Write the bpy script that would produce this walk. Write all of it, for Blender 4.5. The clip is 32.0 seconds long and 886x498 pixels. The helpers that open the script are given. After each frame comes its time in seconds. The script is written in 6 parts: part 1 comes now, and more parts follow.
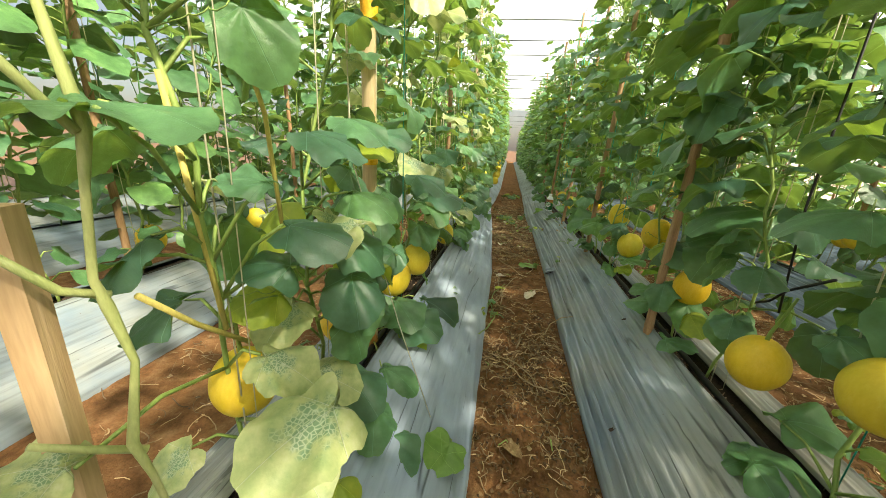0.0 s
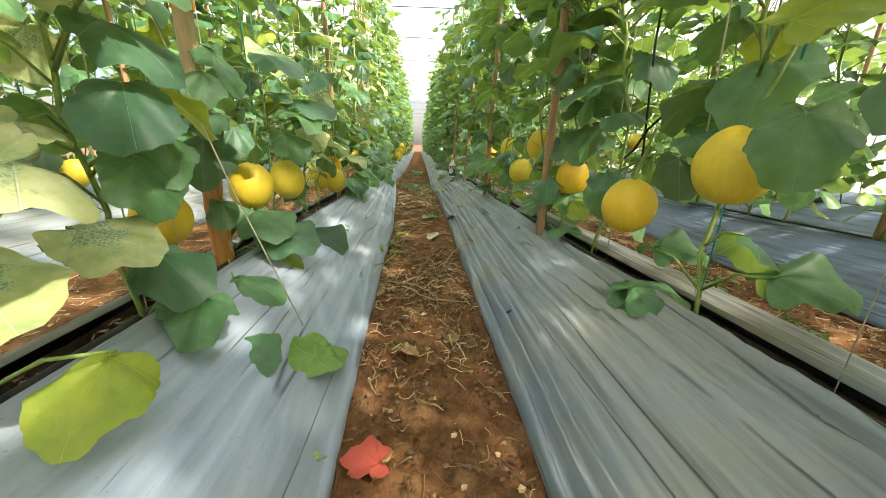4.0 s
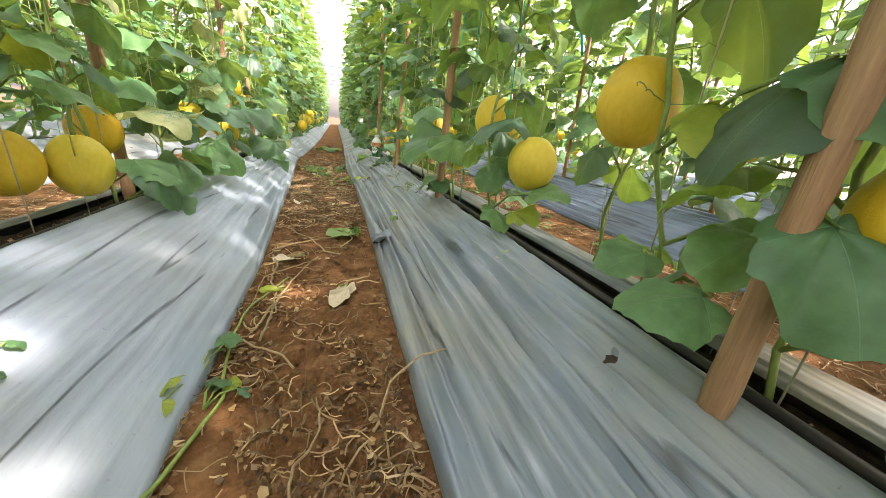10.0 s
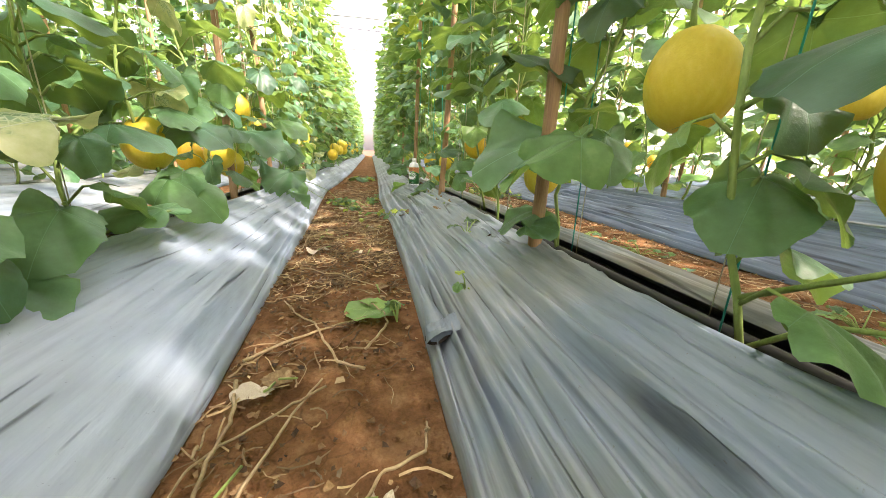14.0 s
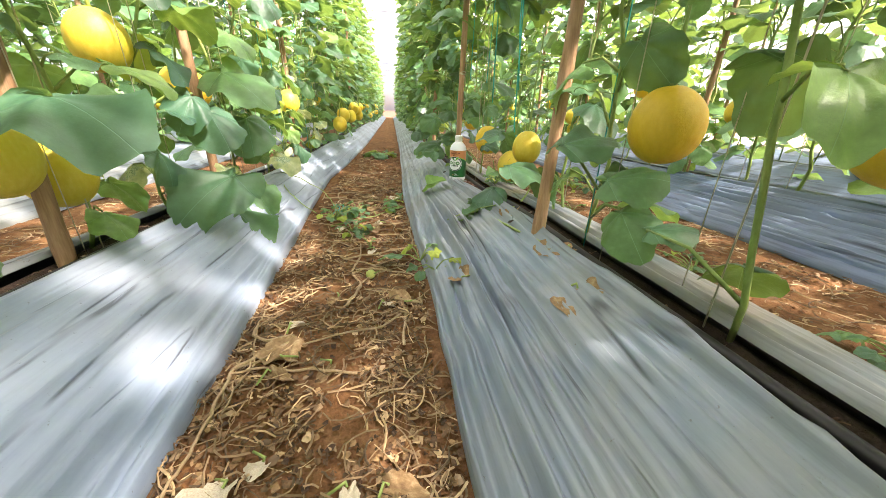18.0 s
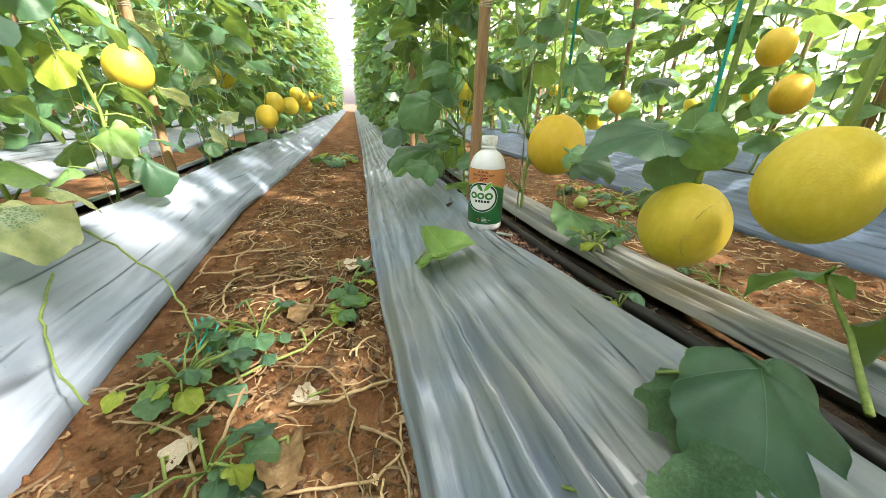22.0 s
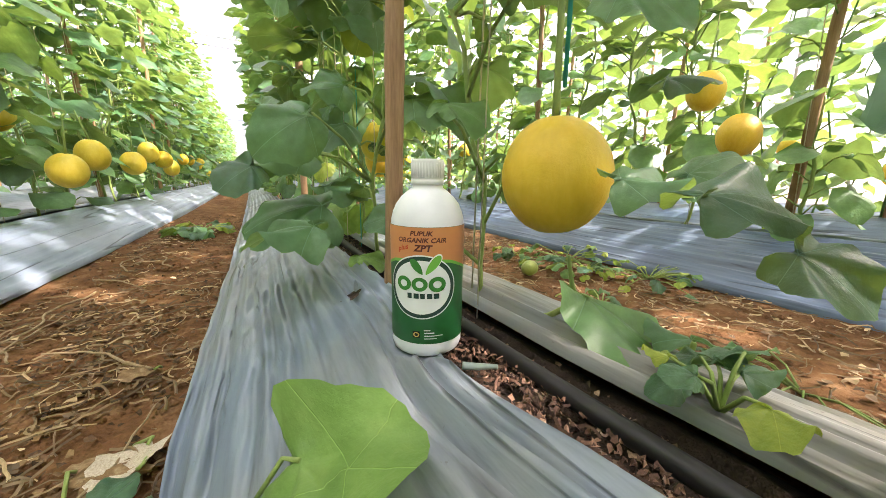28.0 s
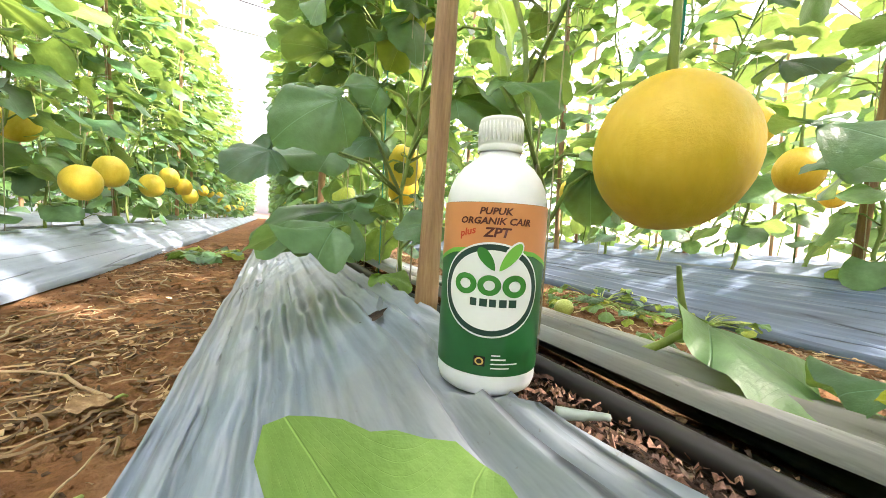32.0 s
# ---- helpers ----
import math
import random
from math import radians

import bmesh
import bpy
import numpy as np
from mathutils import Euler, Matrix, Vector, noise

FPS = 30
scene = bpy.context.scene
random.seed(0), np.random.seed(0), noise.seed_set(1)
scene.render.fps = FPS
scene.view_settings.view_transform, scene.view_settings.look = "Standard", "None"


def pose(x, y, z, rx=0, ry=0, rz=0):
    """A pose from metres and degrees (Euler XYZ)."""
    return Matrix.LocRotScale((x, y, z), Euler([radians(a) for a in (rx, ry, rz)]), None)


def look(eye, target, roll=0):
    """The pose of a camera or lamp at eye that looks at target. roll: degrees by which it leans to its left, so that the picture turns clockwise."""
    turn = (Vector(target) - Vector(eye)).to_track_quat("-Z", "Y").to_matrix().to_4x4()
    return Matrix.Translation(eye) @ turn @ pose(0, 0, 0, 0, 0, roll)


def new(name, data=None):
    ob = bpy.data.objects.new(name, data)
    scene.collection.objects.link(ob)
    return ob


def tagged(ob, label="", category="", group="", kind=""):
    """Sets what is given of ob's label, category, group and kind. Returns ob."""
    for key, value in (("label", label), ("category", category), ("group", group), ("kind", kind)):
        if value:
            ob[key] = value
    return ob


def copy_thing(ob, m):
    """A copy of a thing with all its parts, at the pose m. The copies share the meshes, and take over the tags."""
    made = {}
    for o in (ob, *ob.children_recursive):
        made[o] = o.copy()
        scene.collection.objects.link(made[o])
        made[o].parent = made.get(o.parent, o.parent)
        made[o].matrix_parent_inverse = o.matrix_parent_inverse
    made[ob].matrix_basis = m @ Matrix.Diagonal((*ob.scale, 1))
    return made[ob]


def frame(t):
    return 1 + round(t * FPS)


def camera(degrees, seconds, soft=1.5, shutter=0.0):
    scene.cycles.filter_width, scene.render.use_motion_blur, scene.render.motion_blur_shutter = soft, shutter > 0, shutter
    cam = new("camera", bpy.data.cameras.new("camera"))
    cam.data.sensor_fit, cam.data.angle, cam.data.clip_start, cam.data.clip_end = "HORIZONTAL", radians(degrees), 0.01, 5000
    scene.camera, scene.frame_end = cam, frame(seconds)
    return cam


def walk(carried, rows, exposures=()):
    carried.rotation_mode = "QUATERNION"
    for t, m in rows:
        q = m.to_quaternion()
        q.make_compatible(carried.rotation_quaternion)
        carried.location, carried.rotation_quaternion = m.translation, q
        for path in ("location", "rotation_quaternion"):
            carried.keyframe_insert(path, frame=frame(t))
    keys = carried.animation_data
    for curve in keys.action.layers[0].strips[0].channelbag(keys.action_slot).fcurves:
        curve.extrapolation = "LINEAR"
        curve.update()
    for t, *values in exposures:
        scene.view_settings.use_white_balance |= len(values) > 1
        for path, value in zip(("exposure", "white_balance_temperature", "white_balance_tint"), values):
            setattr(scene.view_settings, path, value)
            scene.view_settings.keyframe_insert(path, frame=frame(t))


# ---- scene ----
cam = camera(104.9, 32.0, 0.45)
PATH = [
    (0, (0.0353, 0.7456, 0.8869), (-0.3329, 2.8967, 0.2280), 3.5),
    (0.5, (0.0650, 0.7604, 0.8402), (-0.2143, 2.9116, 0.1379), 2.4),
    (1, (0.0707, 0.7809, 0.7866), (-0.0821, 2.9309, 0.0422), 3.6),
    (1.5, (0.1140, 0.7877, 0.7171), (0.1003, 2.9549, 0.0068), 1.9),
    (2, (0.1402, 0.7900, 0.6612), (0.2075, 2.9902, 0.0650), 2.1),
    (2.5, (0.1596, 0.7877, 0.6145), (0.2645, 2.9777, -0.0114), 1.3),
    (3, (0.1710, 0.7900, 0.5882), (0.2588, 2.9925, 0.0091), -0.5),
    (3.5, (0.1710, 0.7923, 0.5472), (0.2873, 2.9800, -0.0832), 0.4),
    (5.5, (0.1231, 0.8789, 0.5552), (0.4275, 3.0335, -0.1277), 4.2),
    (6, (0.1756, 1.0488, 0.5267), (0.3933, 3.2228, -0.1243), 2.0),
    (6.5, (0.1927, 1.1389, 0.5244), (0.5278, 3.3060, -0.0980), 1.8),
    (7, (0.1927, 1.2871, 0.5244), (0.6886, 3.4360, -0.0513), 1.5),
    (7.5, (0.2006, 1.4284, 0.5301), (0.8208, 3.5260, -0.1106), 2.7),
    (8, (0.2075, 1.5493, 0.5176), (0.8653, 3.6275, -0.1516), 3.3),
    (8.5, (0.2337, 1.6712, 0.5005), (0.9131, 3.7198, -0.2314), 3.5),
    (9, (0.2542, 1.7784, 0.4982), (0.9040, 3.8304, -0.2554), 3.7),
    (9.5, (0.2428, 1.8571, 0.4891), (0.8972, 3.9056, -0.2656), 3.8),
    (10, (0.2462, 1.9015, 0.4902), (0.9223, 3.9410, -0.2713), 5.6),
    (10.5, (0.2508, 1.9471, 0.4993), (0.9485, 3.9797, -0.2633), 5.7),
    (11, (0.2371, 2.0064, 0.5119), (0.8356, 4.0641, -0.2679), 4.8),
    (11.5, (0.2747, 2.0965, 0.5153), (0.8379, 4.1678, -0.2508), 4.8),
    (12, (0.2964, 2.2481, 0.5381), (0.8219, 4.3582, -0.1436), 3.6),
    (12.5, (0.2816, 2.3461, 0.5096), (0.8641, 4.4278, -0.2155), 4.0),
    (13, (0.2531, 2.4122, 0.4537), (0.8288, 4.4813, -0.3135), 5.9),
    (13.5, (0.2588, 2.4647, 0.4389), (0.7843, 4.5566, -0.2987), 3.0),
    (14, (0.2782, 2.5513, 0.4195), (0.7353, 4.6968, -0.2029), 1.8),
    (14.5, (0.2896, 2.6471, 0.4264), (0.7216, 4.7903, -0.2177), 2.6),
    (15, (0.2770, 2.7554, 0.4663), (0.6042, 4.8974, -0.2451), 4.4),
    (15.5, (0.2451, 2.8967, 0.4765), (0.5335, 5.0388, -0.2519), 5.1),
    (17.5, (0.2839, 3.5146, 0.4606), (0.5860, 5.5735, -0.4708), 1.4),
    (18, (0.2907, 3.6434, 0.4777), (0.6019, 5.7353, -0.3762), 1.4),
    (18.5, (0.2850, 3.7951, 0.4514), (0.7456, 5.8357, -0.4560), 3.9),
    (19, (0.2907, 3.9284, 0.4651), (0.7969, 5.9759, -0.4001), 5.9),
    (19.5, (0.2896, 4.0402, 0.4537), (0.8425, 6.0830, -0.3944), 7.4),
    (20, (0.2713, 4.1861, 0.4606), (0.6897, 6.2255, -0.4697), 6.6),
    (20.5, (0.2645, 4.3354, 0.4788), (0.6931, 6.3692, -0.4583), 4.5),
    (21, (0.2451, 4.4813, 0.4412), (0.7467, 6.5003, -0.4913), 6.7),
    (21.5, (0.2668, 4.5634, 0.4332), (0.8037, 6.5938, -0.4537), 4.0),
    (22, (0.3203, 4.6672, 0.4286), (0.8333, 6.7055, -0.4560), 1.1),
    (22.5, (0.3580, 4.7447, 0.3922), (1.0591, 6.7055, -0.5347), 3.3),
    (23, (0.4013, 4.8245, 0.3306), (1.4125, 6.6679, -0.5529), 10.5),
    (23.5, (0.4298, 4.8450, 0.3203), (1.6644, 6.5573, -0.5426), 10.5),
    (24, (0.4834, 4.8450, 0.3386), (1.9255, 6.4501, -0.3967), 8.2),
    (24.5, (0.5176, 4.8404, 0.3659), (2.0554, 6.3829, -0.3078), 7.8),
    (25, (0.5301, 4.8461, 0.3739), (2.0269, 6.4000, -0.3637), 3.6),
    (25.5, (0.5153, 4.8655, 0.3842), (1.9426, 6.4820, -0.3557), 4.8),
    (26, (0.4948, 4.9544, 0.3956), (1.6895, 6.7784, -0.2702), 3.9),
    (26.5, (0.4913, 5.0069, 0.3899), (1.5709, 6.9141, -0.2360), 2.9),
    (28.5, (0.4457, 5.1346, 0.3283), (1.5253, 7.0954, -0.1049), 0.1),
    (29, (0.4594, 5.1699, 0.3146), (1.5367, 7.1318, -0.1174), -0.5),
    (29.5, (0.4674, 5.1927, 0.3067), (1.5561, 7.1489, -0.1288), -0.3),
    (30, (0.4697, 5.2052, 0.3032), (1.5470, 7.1968, 0.0433), -0.0),
    (30.5, (0.4492, 5.2109, 0.2850), (1.5002, 7.2299, 0.1459), 2.3),
    (31, (0.4514, 5.2109, 0.2725), (1.5299, 7.2162, 0.1414), 2.5),
    (31.5, (0.4503, 5.2132, 0.2702), (1.5128, 7.2253, 0.1243), 2.3),
    (32, (0.4526, 5.2155, 0.2736), (1.4968, 7.2356, 0.1140), 3.4),
]
EXPOSURES = [(0.0, 1.8, 7400, 3.0), (3.0, 2.12, 7000, 6.0), (6.0, 2.4, 7100, 16.5), (9.0, 2.67, 6920, 20.0), (12.0, 2.67, 6960, 22.0), (16.0, 2.92, 6960, 22.0), (20.0, 2.82, 6590, 20.0), (22.0, 2.82, 6590, 17.0), (23.0, 3.24, 6390, 17.0), (24.0, 3.22, 6490, 22.0), (25.0, 2.77, 6840, 21.0), (26.0, 2.94, 6790, 22.0), (29.0, 2.8, 6640, 23.0), (30.0, 2.77, 6640, 23.0), (31.0, 3.22, 6640, 23.0), (32.0, 3.3, 6640, 23.0)]
walk(cam, [(t, look(eye, target, roll)) for t, eye, target, roll in PATH], EXPOSURES)

# ---- light ----
SUN_DIR = Vector((0.80, -0.60, 1.12)).normalized()      # towards the sun
world = bpy.data.worlds.new("sky")
scene.world = world
world.use_nodes = True
wn = world.node_tree.nodes
sky = wn.new("ShaderNodeTexSky")
sky.sky_type, sky.sun_disc = "NISHITA", False
sky.sun_elevation = math.asin(SUN_DIR.z)
sky.sun_rotation = math.atan2(SUN_DIR.x, SUN_DIR.y)
sky.dust_density, sky.air_density = 3.0, 1.0
world.node_tree.links.new(sky.outputs[0], wn["Background"].inputs[0])
wn["Background"].inputs[1].default_value = 0.070
sun = new("sun", bpy.data.lights.new("sun", "SUN"))
sun.data.energy, sun.data.angle, sun.data.color = 4.9, radians(3.0), (1.0, 0.93, 0.80)
sun.matrix_world = look((0, 0, 30), tuple(Vector((0, 0, 30)) - SUN_DIR))

# ---- materials ----


def nodes(name):
    m = bpy.data.materials.new(name)
    m.use_nodes = True
    t = m.node_tree
    return m, t, t.nodes["Principled BSDF"], t.nodes["Material Output"]


def ramp(t, source, stops):
    r = t.nodes.new("ShaderNodeValToRGB")
    while len(r.color_ramp.elements) < len(stops):
        r.color_ramp.elements.new(0.5)
    for e, (p, c) in zip(r.color_ramp.elements, stops):
        e.position, e.color = p, (*c, 1)
    t.links.new(source, r.inputs[0])
    return r.outputs[0]


def noise_tex(t, scale, detail=4.0, rough=0.6, stretch=(1, 1, 1), coords="Object"):
    c = t.nodes.new("ShaderNodeTexCoord")
    mp = t.nodes.new("ShaderNodeMapping")
    mp.inputs["Scale"].default_value = stretch
    n = t.nodes.new("ShaderNodeTexNoise")
    n.inputs["Scale"].default_value, n.inputs["Detail"].default_value, n.inputs["Roughness"].default_value = scale, detail, rough
    t.links.new(c.outputs[coords], mp.inputs[0])
    t.links.new(mp.outputs[0], n.inputs["Vector"])
    return n.outputs["Fac"]


def mix(t, fac, a, b, mode="MIX"):
    m = t.nodes.new("ShaderNodeMix")
    m.data_type, m.blend_type = "RGBA", mode
    for socket, v in ((m.inputs[0], fac), (m.inputs[6], a), (m.inputs[7], b)):
        if isinstance(v, (int, float)):
            socket.default_value = v
        elif isinstance(v, tuple):
            socket.default_value = (*v, 1)
        else:
            t.links.new(v, socket)
    return m.outputs[2]


def bump(t, p, height, strength, distance):
    b = t.nodes.new("ShaderNodeBump")
    b.inputs["Strength"].default_value, b.inputs["Distance"].default_value = strength, distance
    t.links.new(height, b.inputs["Height"])
    t.links.new(b.outputs[0], p.inputs["Normal"])


def surface(name, stops, scale, rough, stretch=(1, 1, 1), fine=None, bump_strength=0.4, bump_size=0.003, metal=0.0, vary=0.0, spec=0.5, isle=False):
    """Two scales of noise over a colour ramp, with bump; vary shifts the value from object to object."""
    m, t, p, out = nodes(name)
    n = noise_tex(t, scale, 5.0, 0.6, stretch)
    col = ramp(t, n, stops)
    f = noise_tex(t, fine or scale * 8, 3.0, 0.6, stretch)
    col = mix(t, 0.35, col, ramp(t, f, ((0.3, (0.45, 0.45, 0.45)), (0.7, (1.0, 1.0, 1.0)))), "MULTIPLY")
    if vary:
        info = t.nodes.new("ShaderNodeObjectInfo")
        col = mix(t, vary, col, ramp(t, info.outputs["Random"], ((0.0, (0.35, 0.35, 0.35)), (1.0, (1.0, 1.0, 1.0)))), "MULTIPLY")
    if isle:
        geo = t.nodes.new("ShaderNodeNewGeometry")
        col = mix(t, 1.0, col, ramp(t, geo.outputs["Random Per Island"], ((0.0, (0.30, 0.28, 0.28)), (0.45, (0.75, 0.72, 0.70)), (0.8, (1.2, 1.2, 1.2)), (1.0, (1.9, 2.0, 2.0)))), "MULTIPLY")
    t.links.new(col, p.inputs["Base Color"])
    p.inputs["Roughness"].default_value, p.inputs["Metallic"].default_value = rough, metal
    p.inputs["Specular IOR Level"].default_value = spec
    bump(t, p, f, bump_strength, bump_size)
    return m


def leaf_material(name, dark, mid, light, glow, rough=0.42, glowing=0.30, isle=True, veins=False, mottled=False):
    """Leaf green with a second, translucent lobe; veins fan out from the stalk where each leaf is an object of its own."""
    m, t, p, out = nodes(name)
    n = noise_tex(t, 3.0 if veins else 22.0, 5.0)
    col = ramp(t, n, ((0.25, dark), (0.55, mid), (0.8, light)))
    if isle:
        info = t.nodes.new("ShaderNodeObjectInfo")
        geo = t.nodes.new("ShaderNodeNewGeometry")
        add = t.nodes.new("ShaderNodeMath")
        add.operation = "ADD"
        t.links.new(info.outputs["Random"], add.inputs[0])
        t.links.new(geo.outputs["Random Per Island"], add.inputs[1])
        fr = t.nodes.new("ShaderNodeMath")
        fr.operation = "FRACT"
        t.links.new(add.outputs[0], fr.inputs[0])
        tone = ramp(t, fr.outputs[0], ((0.0, (0.34, 0.42, 0.52)), (0.30, (0.80, 0.86, 0.96)), (0.75, (1.30, 1.24, 1.06)), (0.93, (1.7, 1.5, 1.0)), (1.0, (2.8, 1.9, 0.8))))
        col = mix(t, 1.0, col, tone, "MULTIPLY")
    if mottled:
        cells = t.nodes.new("ShaderNodeTexVoronoi")
        cells.feature = "DISTANCE_TO_EDGE"
        cells.inputs["Scale"].default_value = 21.0
        where = t.nodes.new("ShaderNodeTexCoord")
        t.links.new(where.outputs["Object"], cells.inputs["Vector"])
        lines = ramp(t, cells.outputs["Distance"], ((0.01, (0.9, 0.9, 0.9)), (0.16, (0, 0, 0))))
        spots = mix(t, lines, (0.115, 0.25, 0.15), (0.54, 0.60, 0.42))
        heart = t.nodes.new("ShaderNodeVectorMath")
        heart.operation = "DISTANCE"
        t.links.new(where.outputs["Object"], heart.inputs[0])
        heart.inputs[1].default_value = (0.0, 0.34, 0.0)
        reach = mix(t, 0.45, heart.outputs["Value"], noise_tex(t, 6.0, 3.0))
        col = mix(t, ramp(t, reach, ((0.30, (0.9, 0.9, 0.9)), (0.40, (0, 0, 0)))), col, spots)
    height = noise_tex(t, 9.0 if veins else 60.0, 4.0)
    if veins:
        c = t.nodes.new("ShaderNodeTexCoord")
        sep = t.nodes.new("ShaderNodeSeparateXYZ")
        t.links.new(c.outputs["Object"], sep.inputs[0])

        def calc(op, a, b=None):
            k = t.nodes.new("ShaderNodeMath")
            k.operation = op
            for i, v in enumerate((a, b)):
                if v is None:
                    continue
                if isinstance(v, (int, float)):
                    k.inputs[i].default_value = v
                else:
                    t.links.new(v, k.inputs[i])
            return k.outputs[0]

        yy = calc("SUBTRACT", sep.outputs[1], 0.10)
        ang = calc("ARCTAN2", sep.outputs[0], yy)
        rad = calc("SQRT", calc("ADD", calc("MULTIPLY", sep.outputs[0], sep.outputs[0]), calc("MULTIPLY", yy, yy)))
        main = calc("MULTIPLY", calc("ABSOLUTE", calc("SINE", calc("MULTIPLY", ang, 2.5))), rad)
        side = calc("ABSOLUTE", calc("SINE", calc("ADD", calc("MULTIPLY", rad, 34.0), calc("MULTIPLY", main, 46.0))))
        vein = ramp(t, main, ((0.004, (1, 1, 1)), (0.014, (0, 0, 0))))
        twig = ramp(t, side, ((0.03, (0.06, 0.06, 0.06)), (0.16, (0, 0, 0))))
        both = mix(t, 1.0, vein, twig, "ADD")
        col = mix(t, mix(t, 0.72, both, (0, 0, 0)), col, tuple(min(1, q * 2.2) for q in light))
        height = mix(t, 0.45, height, mix(t, 1.0, (1, 1, 1), both, "SUBTRACT"))
    t.links.new(col, p.inputs["Base Color"])
    p.inputs["Roughness"].default_value = rough
    p.inputs["Specular IOR Level"].default_value = 0.5
    bump(t, p, height, 0.55, 0.005)
    tr = t.nodes.new("ShaderNodeBsdfTranslucent")
    t.links.new(mix(t, 0.45, glow, col), tr.inputs["Color"])
    ms = t.nodes.new("ShaderNodeMixShader")
    ms.inputs[0].default_value = glowing
    t.links.new(p.outputs[0], ms.inputs[1])
    t.links.new(tr.outputs[0], ms.inputs[2])
    t.links.new(ms.outputs[0], out.inputs["Surface"])
    return m


def plain(name, colour, rough=0.5, metal=0.0, wear=0.12, scale=60.0):
    m, t, p, out = nodes(name)
    n = noise_tex(t, scale, 4.0)
    k = tuple(c * (1 - wear * 2) for c in colour)
    t.links.new(ramp(t, n, ((0.3, k), (0.7, colour))), p.inputs["Base Color"])
    p.inputs["Roughness"].default_value, p.inputs["Metallic"].default_value = rough, metal
    bump(t, p, n, 0.15, 0.001)
    return m


GREEN = ((0.034, 0.098, 0.056), (0.076, 0.188, 0.104), (0.155, 0.295, 0.180), (0.46, 0.64, 0.05))
MAT_LEAF = leaf_material("melon_leaf", (0.030, 0.096, 0.042), (0.084, 0.205, 0.088), (0.190, 0.35, 0.155), (0.46, 0.64, 0.09), glowing=0.29)
MAT_LEAF_NEAR = leaf_material("melon_leaf_near", *GREEN, rough=0.42, glowing=0.33, veins=True)
MAT_LEAF_PALE = leaf_material("pale_old_leaf", (0.16, 0.27, 0.11), (0.46, 0.51, 0.24), (0.66, 0.67, 0.44), (0.55, 0.60, 0.16), isle=False, veins=True, mottled=True)
MAT_LEAF_YELLOW = leaf_material("yellowing_leaf", (0.16, 0.26, 0.03), (0.30, 0.38, 0.05), (0.46, 0.46, 0.07), (0.55, 0.60, 0.05), isle=False, veins=True)
MAT_LEAF_FRESH = leaf_material("fresh_fallen_leaf", (0.12, 0.25, 0.05), (0.19, 0.34, 0.08), (0.28, 0.44, 0.12), (0.30, 0.50, 0.08), isle=False, veins=True)
MAT_LEAF_DRY = surface("dry_leaf", ((0.3, (0.16, 0.09, 0.04)), (0.55, (0.30, 0.19, 0.09)), (0.8, (0.50, 0.38, 0.22))), 5.0, 0.85, fine=26.0, bump_strength=0.3)
MAT_LEAF_BLEACHED = surface("bleached_leaf", ((0.3, (0.5, 0.40, 0.28)), (0.7, (0.78, 0.70, 0.56))), 30.0, 0.8)
MAT_STEM = surface("vine_stem", ((0.3, (0.16, 0.26, 0.06)), (0.6, (0.28, 0.38, 0.10)), (0.8, (0.42, 0.46, 0.16))), 25.0, 0.55, (1, 1, 0.3))
MAT_BARK = surface("bamboo_stake", ((0.25, (0.26, 0.14, 0.07)), (0.5, (0.42, 0.25, 0.13)), (0.8, (0.56, 0.38, 0.22))), 14.0, 0.65, (3, 3, 0.25), vary=0.3)
MAT_PALE_BAMBOO = surface("pale_bamboo", ((0.25, (0.45, 0.32, 0.17)), (0.6, (0.60, 0.47, 0.28)), (0.8, (0.70, 0.58, 0.40))), 10.0, 0.5, (3, 3, 0.25))
MAT_OLD_STEM = surface("old_vine_stem", ((0.3, (0.30, 0.36, 0.12)), (0.6, (0.44, 0.47, 0.20)), (0.8, (0.58, 0.56, 0.30))), 25.0, 0.5, (1, 1, 0.3))
MAT_DRY_STALK = surface("dry_yellow_stalk", ((0.3, (0.42, 0.36, 0.08)), (0.7, (0.62, 0.52, 0.16))), 30.0, 0.6, (1, 1, 0.3))
MAT_POST = surface("sawn_post", ((0.3, (0.46, 0.27, 0.13)), (0.55, (0.62, 0.43, 0.25)), (0.75, (0.80, 0.72, 0.60))), 8.0, 0.7, (2, 2, 0.2))
MAT_STRING = plain("twine", (0.66, 0.62, 0.46), 0.8)
MAT_TEAL = plain("teal_raffia", (0.02, 0.42, 0.36), 0.45)
MAT_BLACK = plain("black_poly_pipe", (0.010, 0.010, 0.011), 0.50)
MAT_WIRE = plain("dark_wire", (0.05, 0.05, 0.05), 0.5)
MAT_STRAW = surface("dry_straw", ((0.3, (0.20, 0.125, 0.062)), (0.55, (0.40, 0.28, 0.155)), (0.8, (0.62, 0.49, 0.31))), 9.0, 0.8, isle=True)


